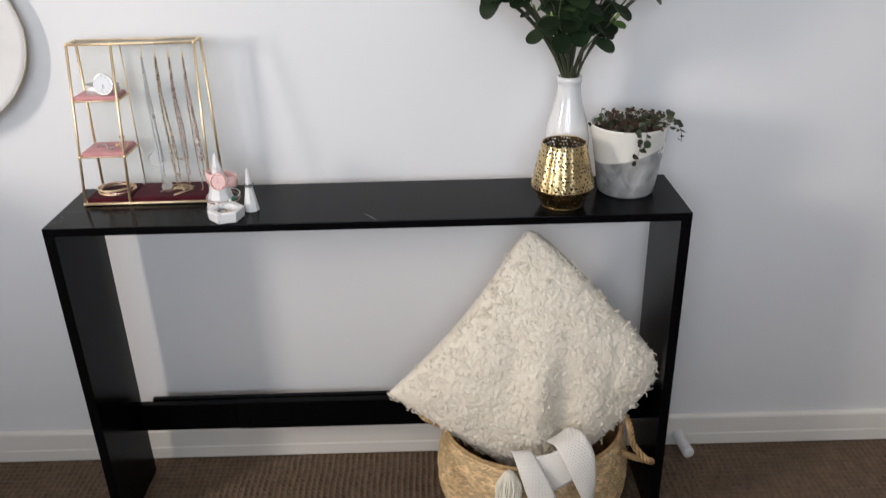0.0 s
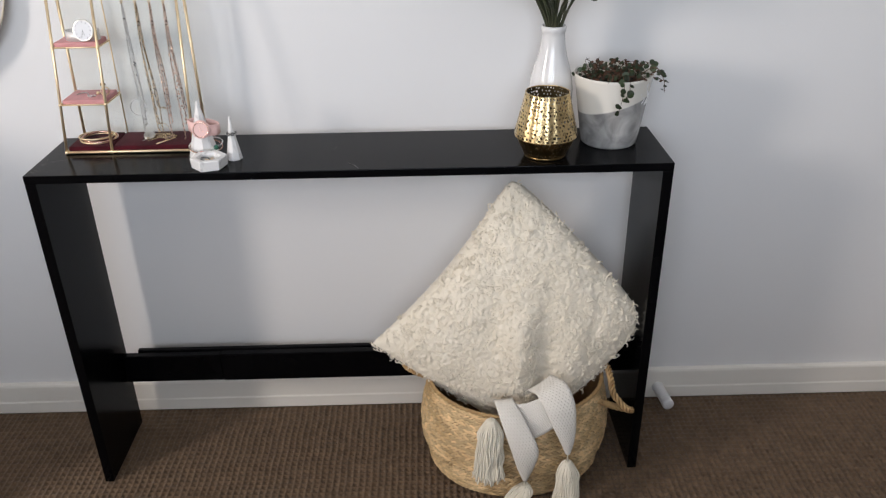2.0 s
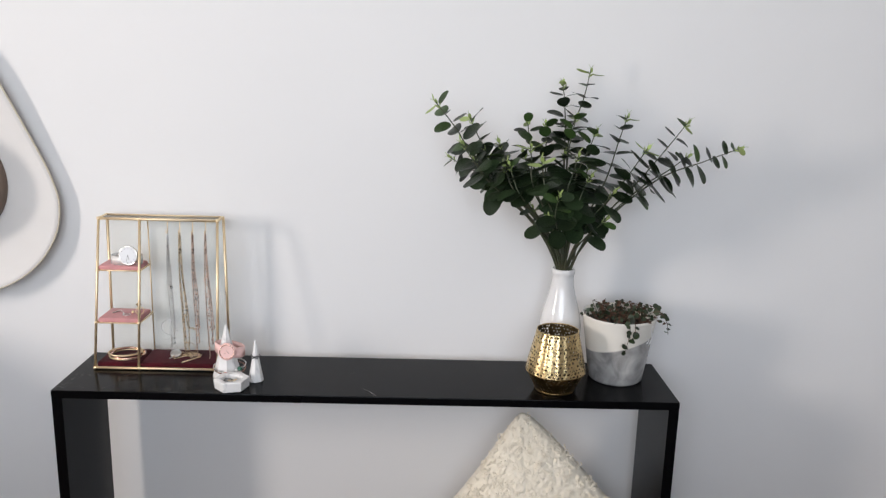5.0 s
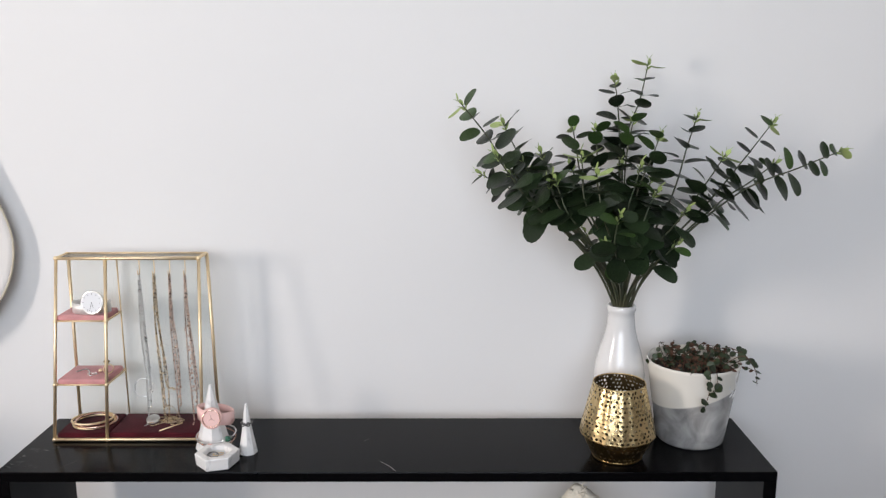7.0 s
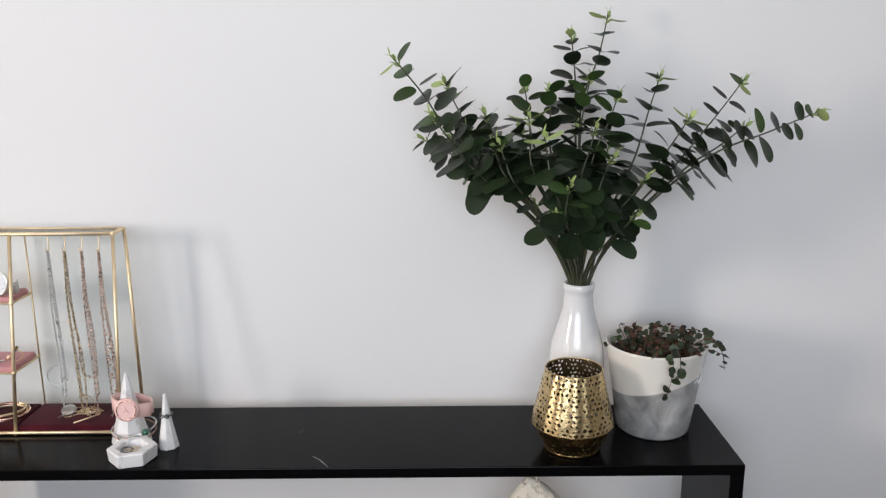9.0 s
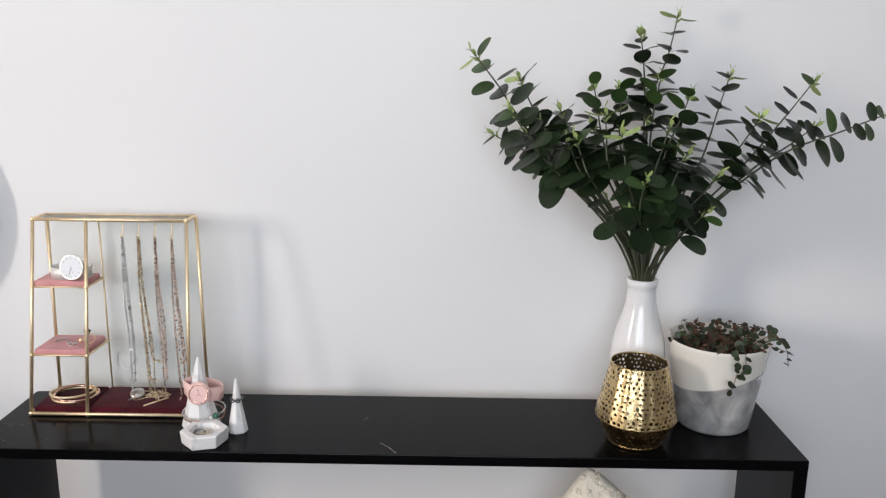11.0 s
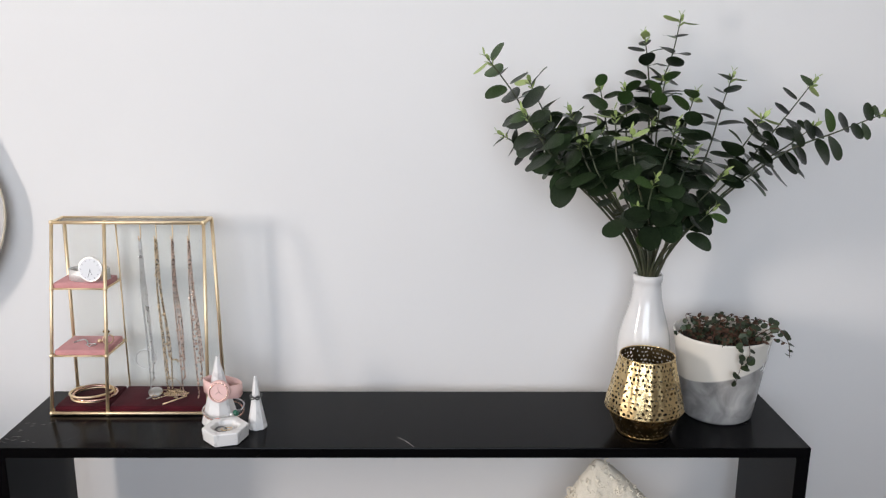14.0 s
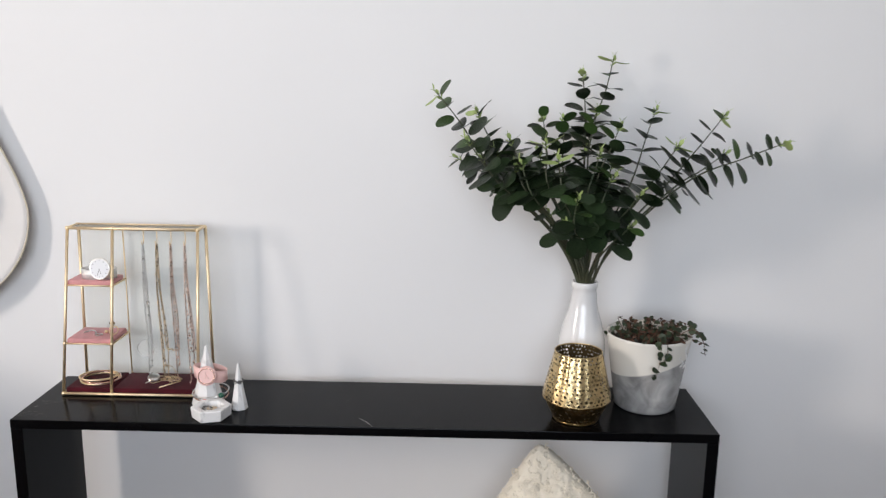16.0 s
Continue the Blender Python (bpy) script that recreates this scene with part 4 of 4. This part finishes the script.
def pink_watch():
    t = thing("wrist_watch", (-0.284, -0.153, 0.800), "pink silicone wrist watch hung on the marble cone", "watch")
    m = pose(0.004, -0.0225, 0.003, 80, 0, 6)

    def put(vf):
        return ([tuple(m @ Vector(p)) for p in vf[0]], vf[1])

    part("case", put(lathe([(0.0, -0.003), (0.0155, -0.003), (0.0172, 0.0), (0.0168, 0.0032), (0.0140, 0.0040), (0.0, 0.0034)], 36)), PINKPLASTIC, t, "round pink case")
    part("bezel", put(tube(ring_points(0.0136, 36, (0, 0, 0.0042)), 0.0010, 6, closed=True)), ROSEGOLD, t, "rose gold bezel")
    part("dial", put(lathe([(0.0, 0.0041), (0.0130, 0.0041), (0.0130, 0.0035)], 36)), PINKPLASTIC, t, "", False)
    for a, l in ((12, 0.0075), (125, 0.0060), (230, 0.0065)):
        q = m @ Matrix.Rotation(radians(a), 4, "Z")
        bm = box((-0.00025, -0.0005, 0.0043), (0.00025, l, 0.0046))
        for vert in bm.verts:
            vert.co = q @ vert.co
        part("clock_hand", bm, ROSEGOLD, t, "", False)
    verts, faces = [], []
    n = 36
    for k in range(n):
        a = math.tau * k / n
        x, y = 0.0295 * math.cos(a) + 0.004, 0.0215 * math.sin(a)
        half = 0.0085 if math.sin(a) > -0.3 else 0.0105
        lean = -0.005 * math.cos(a)
        for dr, h in ((1, -half), (1, half), (0.93, half), (0.93, -half)):
            verts.append((x * dr, y * dr, h + lean + 0.002))
    for k in range(n):
        q = (k + 1) % n
        for s in range(4):
            s2 = (s + 1) % 4
            faces.append((4 * k + s, 4 * q + s, 4 * q + s2, 4 * k + s2))
    part("strap", (verts, faces), PINKPLASTIC, t, "wide pink strap")
    return t


pink_watch()


def bracelet(z, r, material, label, stones, tilt):
    t = thing("bracelet", (-0.286, -0.151, z), label, "bracelet", "bracelets on the marble cone")
    m = pose(0.004, 0, 0, *tilt)
    v, f = [], []
    pts = [m @ p for p in ring_points(r, 40)]
    chain(pts + [pts[0]], v, f, 0.0032, 0.0006)
    part("chain", (v, f), material, t)
    for a, s, mt, lab in stones:
        c = m @ Vector((r * math.cos(radians(a)), r * math.sin(radians(a)), 0))
        vv, ff = lathe([(0.0, -s), (s * 0.8, -s * 0.6), (s, 0), (s * 0.8, s * 0.6), (0.0, s)], 10)
        part("stone", ([(x + c.x, y + c.y, w + c.z) for x, y, w in vv], ff), mt, t, lab)


bracelet(0.766, 0.0315, SILVER, "silver bracelet with green and dark stones round the cone", ((-40, 0.0052, GEMGREEN, "dark green stone"), (-54, 0.0032, SILVER, ""), (-28, 0.0035, DARKSILVER, "")), (4, -3, 0))
bracelet(0.7605, 0.0305, ROSEGOLD, "rose gold bracelet with a pink stone round the cone", ((-92, 0.0062, GEMPINK, "round pink stone"),), (6, 4, 0))


def knot_ring():
    t = thing("ring", (-0.2265, -0.168, TOP + 0.052), "dark silver knot ring on the small marble cone", "ring")
    part("band", tube(ring_points(0.0088, 28), 0.0011, 6, closed=True), DARKSILVER, t)
    loop = [Vector((0.0065 * math.sin(a), -0.0095 - 0.0006 * math.cos(2 * a), 0.0030 * math.sin(2 * a))) for a in (math.tau * k / 32 for k in range(32))]
    part("knot", tube(loop, 0.0010, 6, closed=True), DARKSILVER, t)


knot_ring()


# ---- basket, cushion and scarf ----
BASK = Vector((0.322, -0.197, 0.0))
BX, BY = 0.206, 0.156
B_PROF = [(0.77, 0.004), (0.86, 0.013), (0.920, 0.036), (0.910, 0.056), (0.790, 0.079), (0.975, 0.082), (0.995, 0.112), (1.0, 0.145), (0.985, 0.172), (0.955, 0.200), (0.925, 0.222), (0.915, 0.236)]


def basket_at(a, s):
    """Point on the basket's skin: a turns round it, s runs from base to rim."""
    x = s * (len(B_PROF) - 1)
    i = min(int(x), len(B_PROF) - 2)
    r = B_PROF[i][0] + (B_PROF[i + 1][0] - B_PROF[i][0]) * (x - i)
    z = B_PROF[i][1] + (B_PROF[i + 1][1] - B_PROF[i][1]) * (x - i)
    z += 0.010 * abs(math.cos(a)) ** 3 * max(0, s - 0.6) / 0.4
    return Vector((r * BX * math.cos(a), r * BY * math.sin(a), z))


def basket():
    rng = random.Random(2)
    t = thing("belly_basket", BASK, "woven natural seagrass belly basket holding a cushion and scarf", "basket")
    v, f = [], []
    n, rows = 72, 33
    for j in range(rows + 1):
        for k in range(n):
            v.append(tuple(basket_at(math.tau * k / n, j / rows) * 0.985))
    for j in range(rows):
        for k in range(n):
            q = (k + 1) % n
            f.append((j * n + k, j * n + q, (j + 1) * n + q, (j + 1) * n + k))
    f.append(tuple(range(n)))
    body = part("body", (v, f), UNDERGRASS, t, "soft folded seagrass body, darkened as shade between the strands")
    sol = body.modifiers.new("wall", "SOLIDIFY")
    sol.thickness, sol.offset = 0.004, -1
    # plaited strands, laid as slanting lozenges
    v, f = [], []
    cols, rows = 104, 42
    for j in range(rows):
        for k in range(cols):
            a0 = math.tau * (k + 0.5 * (j % 2)) / cols
            s0 = (j + 0.5) / rows
            da, ds = math.tau / cols * rng.uniform(0.70, 0.86), rng.uniform(0.44, 0.56) / rows
            lean = (1.0 if j % 2 else -0.9) * ds * rng.uniform(0.7, 1.3)
            o = len(v)
            lift = 1.002 + rng.uniform(0, 0.010)
            ring = [(-1, 0), (-0.5, -0.8), (0.5, -0.8), (1, 0), (0.5, 0.8), (-0.5, 0.8)]
            for x, y in ring:
                p = basket_at(a0 + x * da, min(1, max(0, s0 + y * ds + x * lean)))
                v.append((p.x * 0.985, p.y * 0.985, p.z))
            for x in (-0.5, 0.5):
                p = basket_at(a0 + x * da, min(1, max(0, s0 + x * lean)))
                v.append((p.x * lift, p.y * lift, p.z + 0.0005))
            f += [(o, o + 1, o + 6), (o + 1, o + 2, o + 7, o + 6), (o + 2, o + 3, o + 7), (o + 3, o + 4, o + 7), (o + 4, o + 5, o + 6, o + 7), (o + 5, o, o + 6)]
    weave = part("plaiting", (v, f), SEAGRASS, t, "plaited seagrass strands")
    tagged(weave, kind="stuff")
    v, f = [], []
    for ph in (0, math.pi):
        pts = []
        for k in range(160):
            a = math.tau * k / 160
            p = basket_at(a, 1.0)
            tw = a * 46 + ph
            pts.append(p * 0.992 + Vector((math.cos(a) * math.cos(tw), math.sin(a) * math.cos(tw), math.sin(tw))) * 0.0022)
        tube(pts, 0.0030, 6, closed=True, verts=v, faces=f)
    part("rim", (v, f), ROPE, t, "twisted seagrass rim")
    for pts in ([(0.185, 0.02, 0.246), (0.196, -0.01, 0.262), (0.199, -0.045, 0.252), (0.200, -0.072, 0.236), (0.222, -0.092, 0.214), (0.236, -0.086, 0.203), (0.206, -0.074, 0.203), (0.188, -0.072, 0.210), (0.172, -0.078, 0.220)],
                [(-0.178, 0.03, 0.246), (-0.202, 0.03, 0.262), (-0.232, 0.026, 0.270), (-0.238, 0.012, 0.262), (-0.214, -0.004, 0.254), (-0.180, -0.012, 0.246)]):
        line = curve_points(pts, 12)
        v, f = [], []
        for ph in (0, math.tau / 3, math.tau * 2 / 3):
            run = []
            for i, p in enumerate(line):
                d = (line[min(i + 1, len(line) - 1)] - line[max(i - 1, 0)]).normalized()
                u = d.cross(Vector((0.2, 0.5, 0.9))).normalized()
                w = d.cross(u)
                b = i * 0.62 + ph
                run.append(p + (u * math.cos(b) + w * math.sin(b)) * 0.0046)
            tube(run, 0.0031, 6, verts=v, faces=f)
        part("handle", (v, f), ROPE, t, "twisted seagrass rope handle")
    return t


basket()


def cushion():
    """Square boucle cushion set on one corner, leaning back."""
    rng = np.random.default_rng(7)
    t = thing("cushion", (0.302, -0.170, 0.17), "cream boucle cushion standing on its corner in the basket", "cushion")
    o = Vector(t.location)
    top, left, right, low = Vector((0.310, -0.118, 0.676)), Vector((0.016, -0.185, 0.322)), Vector((0.592, -0.190, 0.378)), Vector((0.322, -0.220, 0.105))
    normal = (right - left).cross(top - low).normalized()
    if normal.y > 0:
        normal = -normal
    n = 170

    def skin(u, v, side):
        p = (top * (1 - u) * (1 - v) + right * u * (1 - v) + left * (1 - u) * v + low * u * v)
        x, y = 2 * u - 1, 2 * v - 1
        # edges drawn in between the corners, and a plump middle
        c = (top + right + left + low) / 4
        pull = 0.030 * ((1 - x * x) * y ** 6 + (1 - y * y) * x ** 6) - 0.075 * (1 - x * x) * max(0, -y) ** 5 - 0.16 * (1 - y * y) * max(0, x) ** 5 - 0.03 * (1 - x * x) * max(0, y) ** 5 + 0.075 * (1 - y * y) * max(0, -x) ** 4
        round_off = (0.11 if x > 0 and y < 0 else 0.05 if y < 0 else 0.0) * (abs(x * y)) ** 9
        p = p.lerp(c, pull + round_off)
        plump = max(0, (1 - x * x) * (1 - y * y)) ** 0.48
        q = p + normal * side * (0.066 * plump + 0.004)
        if side > 0:
            fold = 0.007 * math.sin((x * 2.4 - y * 1.1) * 3.1 + 0.8) * math.exp(-((x - 0.25) ** 2 + (y - 0.2) ** 2) * 2.0)
            fold += 0.0065 * math.sin((x - y) * 8.5 + 0.6) * math.exp(-((x - 0.3) ** 2 + (y - 0.15) ** 2) * 2.2)
            tuft = 0.0040 * (0.6 - noise.voronoi(q * 84 + Vector((1, 1, 1)) * 0.5 * noise.noise(q * 60))[0][0])
            q += normal * (fold + tuft + 0.0040 * noise.noise(q * 26) + 0.0014 * noise.noise(q * 210)) * min(1, 0.25 + plump * 2.2)
        return q

    verts, faces = [], []
    for side in (1, -1):
        s0 = len(verts)
        for j in range(n + 1):
            for i in range(n + 1):
                verts.append(tuple(skin(i / n, j / n, side) - o))
        for j in range(n):
            for i in range(n):
                k = s0 + j * (n + 1) + i
                ring = (k, k + n + 1, k + n + 2, k + 1)
                faces.append(ring if side > 0 else ring[::-1])
    # the seam joins the two faces
    m = n + 1
    edge = [i for i in range(n)] + [n + j * m for j in range(n)] + [n * m + i for i in range(n, 0, -1)] + [j * m for j in range(n, 0, -1)]
    for a, b in zip(edge, edge[1:] + edge[:1]):
        faces.append((a, b, b + m * m, a + m * m))
    part("cover", (verts, faces), CREAMWOOL, t, "thick cream boucle cover")
    # curls of wool half sunk in the pile, two or three fat strands to a curl
    e, up = (right - left).normalized(), (top - low).normalized()
    curls = []
    for k in range(14):
        cv, cf = [], []
        a0 = rng.uniform(0, math.tau)
        for j in range(2 + k % 2):
            a, bend = a0 + rng.uniform(-0.5, 0.5), rng.uniform(0.35, 1.0) * rng.choice((-1, 1))
            reach = rng.uniform(0.0014, 0.0026)
            p = Vector((rng.uniform(-0.004, 0.004), rng.uniform(-0.004, 0.004), -0.0012))
            pts = []
            for i in range(6):
                pts.append(p + Vector((0, 0, 0.0011 * math.sin(math.pi * i / 5))))
                p = p + Vector((math.cos(a), math.sin(a), 0)) * reach
                a += bend
            tube(pts, rng.uniform(0.0010, 0.0015), 5, 0.6, verts=cv, faces=cf)
        curls.append((np.array([tuple(q) for q in cv]), cf))
    v, f, count = [], [], 0
    for k in range(5600):
        u, w = rng.uniform(0.0, 1.0, 2)
        if k < 900:
            u, w = ((0.0, w), (u, 0.0), (1.0, w), (u, 1.0))[k % 4]
        elif noise.noise(Vector((u * 30, w * 30, 3.0))) < -0.12:
            continue
        p = skin(u, w, 1) - o
        a = rng.uniform(0, math.tau)
        d = e * math.cos(a) + up * math.sin(a)
        sd = normal.cross(d).normalized()
        face = normal
        if k < 900:
            edge_out = (p + o - (top + right + left + low) / 4).normalized()
            face = (normal * 0.4 + edge_out).normalized()
            sd = face.cross(d).normalized()
            d = sd.cross(face)
            p = p - normal * 0.004 - edge_out * 0.002
        cv, cf = curls[int(rng.integers(0, 14))]
        m = np.array([tuple(d), tuple(sd), tuple(face)]) * rng.uniform(0.75, 1.25) * (0.55 if k < 900 else 1.0)
        v.append(cv @ m + np.array(tuple(p)))
        f += [tuple(count + i for i in q) for q in cf]
        count += len(cv)
    tagged(part("wool_curl", (np.concatenate(v).tolist(), f), CREAMWOOL, t, "small curls of wool"), kind="stuff")
    return t


cushion()


def ribbon(rows, width_pts, thick=0.004):
    """A cloth band: rows of (left, right) points, with thickness and its own length as uv."""
    lefts, rights = curve_points([r[0] for r in rows], 8), curve_points([r[1] for r in rows], 8)
    n = len(lefts)
    verts, faces, uvs = [], [], []
    for i in range(n):
        for k in range(width_pts + 1):
            s = k / width_pts
            p = lefts[i].lerp(rights[i], s)
            p = p + Vector((0, -0.004 * math.sin(math.pi * s), 0.0015 * math.sin(math.pi * s)))
            verts.append(tuple(p))
            uvs.append((s * 0.075, i / n * 0.2))
    m = width_pts + 1
    for i in range(n - 1):
        for k in range(width_pts):
            faces.append((i * m + k, i * m + k + 1, (i + 1) * m + k + 1, (i + 1) * m + k))
    return verts, faces, uvs


def tassel(parent, top, bottom, spread, rng, lean=(0, 0, 0), strands=190):
    top, bottom, lean = Vector(top), Vector(bottom), Vector(lean)
    v, f = [], []
    for k in range(strands):
        a, r = rng.uniform(0, math.tau), rng.random() ** 0.4
        c, s = math.cos(a) * r, math.sin(a) * r
        pts = [top + Vector((c * 0.005, s * 0.005, 0.002)), top + Vector((c * 0.013, s * 0.011, -0.006))]
        for q in (0.22, 0.42, 0.62, 0.82, 1.0 + rng.uniform(-0.10, 0.05)):
            wide = spread * (0.78 + 0.22 * q)
            p = top.lerp(bottom, q) + Vector((c * wide, s * wide * 0.62, 0)) + lean * q * q
            p += Vector((rng.uniform(-0.0032, 0.0032), rng.uniform(-0.0025, 0.0025), 0)) * (0.4 + q)
            p += Vector((math.sin(q * 17 + c * 5 + s * 3), math.cos(q * 14 + s * 6), 0)) * 0.0026 * q
            p.z = max(p.z, 0.003 + 0.010 * rng.random() * q)
            pts.append(p)
        tube(curve_points(pts, 3), 0.0016, 5, 0.9, verts=v, faces=f)
    o = len(v)
    for q in (0.02, 0.10, 0.25, 0.45, 0.65, 0.85, 0.93):
        for k in range(14):
            a = math.tau * k / 14
            wide = 0.72 * (spread * (0.78 + 0.22 * q)) * min(1, 0.35 + q * 4)
            p = top.lerp(bottom, q) + Vector((math.cos(a) * wide, math.sin(a) * wide * 0.62, 0)) + lean * q * q
            v.append((p.x, p.y, max(p.z, 0.004)))
    for j in range(6):
        for k in range(14):
            n = (k + 1) % 14
            f.append((o + j * 14 + k, o + j * 14 + n, o + j * 14 + 14 + n, o + j * 14 + 14 + k))
    join_v, join_f = lathe([(0.0, -0.010), (0.010, -0.007), (0.0135, 0.0), (0.010, 0.005), (0.0, 0.007)], 12)
    o = len(v)
    v += [(x + top.x, y + top.y, z + top.z - 0.008) for x, y, z in join_v]
    f += [tuple(o + i for i in q) for q in join_f]
    ob = part("tassel", (v, f), TASSEL, parent, "ecru yarn tassel")
    return ob


def scarf():
    """Knitted white scarf with pointed tasselled ends, over the basket's rim."""
    rng = random.Random(14)
    t = thing("scarf", (BASK.x, BASK.y - BY, 0.2), "white knitted scarf with tassels draped over the basket rim", "scarf")
    o = Vector(t.location)
    bands = {
        # the hanging end in the middle
        "left_end": [((0.266, -0.298, 0.246), (0.306, -0.300, 0.252)), ((0.268, -0.330, 0.262), (0.306, -0.330, 0.266)), ((0.281, -0.366, 0.235), (0.331, -0.366, 0.233)), ((0.298, -0.379, 0.185), (0.350, -0.379, 0.188)), ((0.311, -0.376, 0.140), (0.345, -0.377, 0.150)), ((0.327, -0.370, 0.100), (0.329, -0.370, 0.100))],
        # the stretch lying along the rim
        "middle": [((0.300, -0.336, 0.266), (0.333, -0.361, 0.196)), ((0.330, -0.336, 0.270), (0.350, -0.363, 0.204)), ((0.356, -0.333, 0.279), (0.369, -0.361, 0.214)), ((0.378, -0.322, 0.288), (0.386, -0.357, 0.224))],
        # the fold that rises against the cushion and falls to a point
        "right_end": [((0.340, -0.288, 0.262), (0.388, -0.275, 0.290)), ((0.352, -0.322, 0.277), (0.410, -0.312, 0.298)), ((0.364, -0.350, 0.266), (0.424, -0.338, 0.272)), ((0.380, -0.362, 0.232), (0.427, -0.352, 0.228)), ((0.400, -0.364, 0.190), (0.423, -0.359, 0.188)), ((0.414, -0.361, 0.160), (0.416, -0.361, 0.160))],
    }
    for rows in bands.values():
        v, f, uv = ribbon([(Vector(a) - o, Vector(b) - o) for a, b in rows], 10)
        ob = part("knit_panel", (v, f), KNIT, t, "fine white stockinette")
        lay = ob.data.uv_layers.new(name="cloth")
        for loop in ob.data.loops:
            lay.data[loop.index].uv = uv[loop.vertex_index]
        sol = ob.modifiers.new("cloth", "SOLIDIFY")
        sol.thickness = 0.0045
    part("cord", tube([Vector((0.328, -0.370, 0.103)) - o, Vector((0.328, -0.368, 0.080)) - o], 0.0014, 5), TASSEL, t)
    part("cord", tube([Vector((0.415, -0.361, 0.164)) - o, Vector((0.416, -0.360, 0.132)) - o], 0.0014, 5), TASSEL, t)

    def put(a):
        return Vector(a) - o

    for top, bottom, spread, lean in (((0.258, -0.350, 0.240), (0.252, -0.384, 0.118), 0.030, (0, 0, 0)), ((0.328, -0.366, 0.082), (0.292, -0.404, 0.014), 0.029, (-0.024, -0.006, 0)), ((0.416, -0.360, 0.134), (0.414, -0.396, 0.016), 0.028, (-0.008, 0, 0))):
        ob = tassel(t, top, bottom, spread, rng, lean)
        for vert in ob.data.vertices:
            vert.co -= o
    return t


scarf()


# ---- hat on the wall, bottle on the floor ----
def hat():
    """Wide-brimmed felt hat hung flat against the wall, crown outwards."""
    c = Vector((-0.894, 0, 1.062))
    t = thing("felt_hat", (c.x, WALL - 0.008, c.z), "ivory felt wide-brimmed hat with a taupe band on the wall", "hat")
    n = 96
    # brim outline: broad below, drawn in above

    def rim(a):
        ca, sa = math.cos(a), math.sin(a)
        rx = 0.222 - 0.045 * max(0, sa) ** 1.2
        rz = 0.205 if sa < 0 else 0.37
        r = 1 / math.sqrt((ca / rx) ** 2 + (sa / rz) ** 2)
        return r * (1 + 0.045 * math.cos(2 * a + 0.9))

    verts, faces = [], []
    rings = 12
    for j in range(rings + 1):
        for k in range(n):
            a = math.tau * k / n
            r0, r1 = 0.098, rim(a)
            s = j / rings
            r = r0 + (r1 - r0) * s
            sway = -0.012 + 0.010 * math.cos(2 * a) + 0.012 * math.sin(a)
            y = -0.034 * (1 - s) ** 1.5 * 0.2 + sway * s ** 1.6 - 0.018
            verts.append((r * math.cos(a), y, r * math.sin(a)))
    for j in range(rings):
        for k in range(n):
            q = (k + 1) % n
            faces.append((j * n + k, j * n + q, (j + 1) * n + q, (j + 1) * n + k))
    brim = part("brim", (verts, faces), FELT, t, "softly waved ivory felt brim")
    sol = brim.modifiers.new("felt", "SOLIDIFY")
    sol.thickness, sol.offset = 0.003, 0
    edge = [Vector(verts[rings * n + k]) for k in range(n)]
    part("edging", tube(edge, 0.0021, 5, closed=True), STRAW, t, "beige braided edge")
    v, f = [], []
    prof = [(0.100, -0.020), (0.101, -0.030), (0.099, -0.060), (0.094, -0.090), (0.080, -0.112), (0.050, -0.118), (0.0, -0.108)]
    for r, y in prof:
        for k in range(n):
            a = math.tau * k / n
            v.append((r * math.cos(a) * 1.10 + 0.014, y, r * math.sin(a) * 1.16 + 0.035))
    for j in range(len(prof) - 1):
        for k in range(n):
            q = (k + 1) % n
            f.append((j * n + k, j * n + q, (j + 1) * n + q, (j + 1) * n + k))
    part("crown", (v, f), FELT, t, "ivory felt crown")
    v, f = [], []
    for r, y in ((0.1018, -0.023), (0.1030, -0.024), (0.1022, -0.055), (0.1006, -0.0555)):
        for k in range(n):
            a = math.tau * k / n
            v.append((r * math.cos(a) * 1.10 + 0.014, y, r * math.sin(a) * 1.16 + 0.035))
    for j in range(3):
        for k in range(n):
            q = (k + 1) % n
            f.append((j * n + k, j * n + q, (j + 1) * n + q, (j + 1) * n + k))
    part("ribbon", (v, f), BAND, t, "taupe ribbon band")
    return t


hat()


def door_stop():
    """White turned stop fixed to the skirting."""
    t = thing("door_stop", (0.713, WALL - 0.0145, 0.032), "white plastic door stop fixed to the skirting board", "door stop")
    m = pose(0, 0, 0, 90, 0, 0) @ pose(0, 0, 0, 0, 12, 0)
    m = facing((0, 0, 1), (0.10, -1, -0.12)).to_4x4()

    def put(vf):
        return ([tuple(m @ Vector(p)) for p in vf[0]], vf[1])

    part("stem", put(lathe([(0.0, -0.002), (0.0145, -0.002), (0.0145, 0.002), (0.0135, 0.008), (0.0140, 0.052), (0.0140, 0.058), (0.0, 0.058)], 24)), PLASTIC, t)
    for z in (0.0595, 0.0635):
        part("collar", put(lathe([(0.0, z - 0.0015), (0.0142, z - 0.0015), (0.0142, z + 0.001), (0.0, z + 0.001)], 24)), PLASTIC, t)
    part("cap", put(lathe([(0.0, 0.0650), (0.0142, 0.0650), (0.0146, 0.0665), (0.0140, 0.0735), (0.0120, 0.0755), (0.0, 0.0755)], 24)), PLASTIC, t, "soft white end cap")


door_stop()
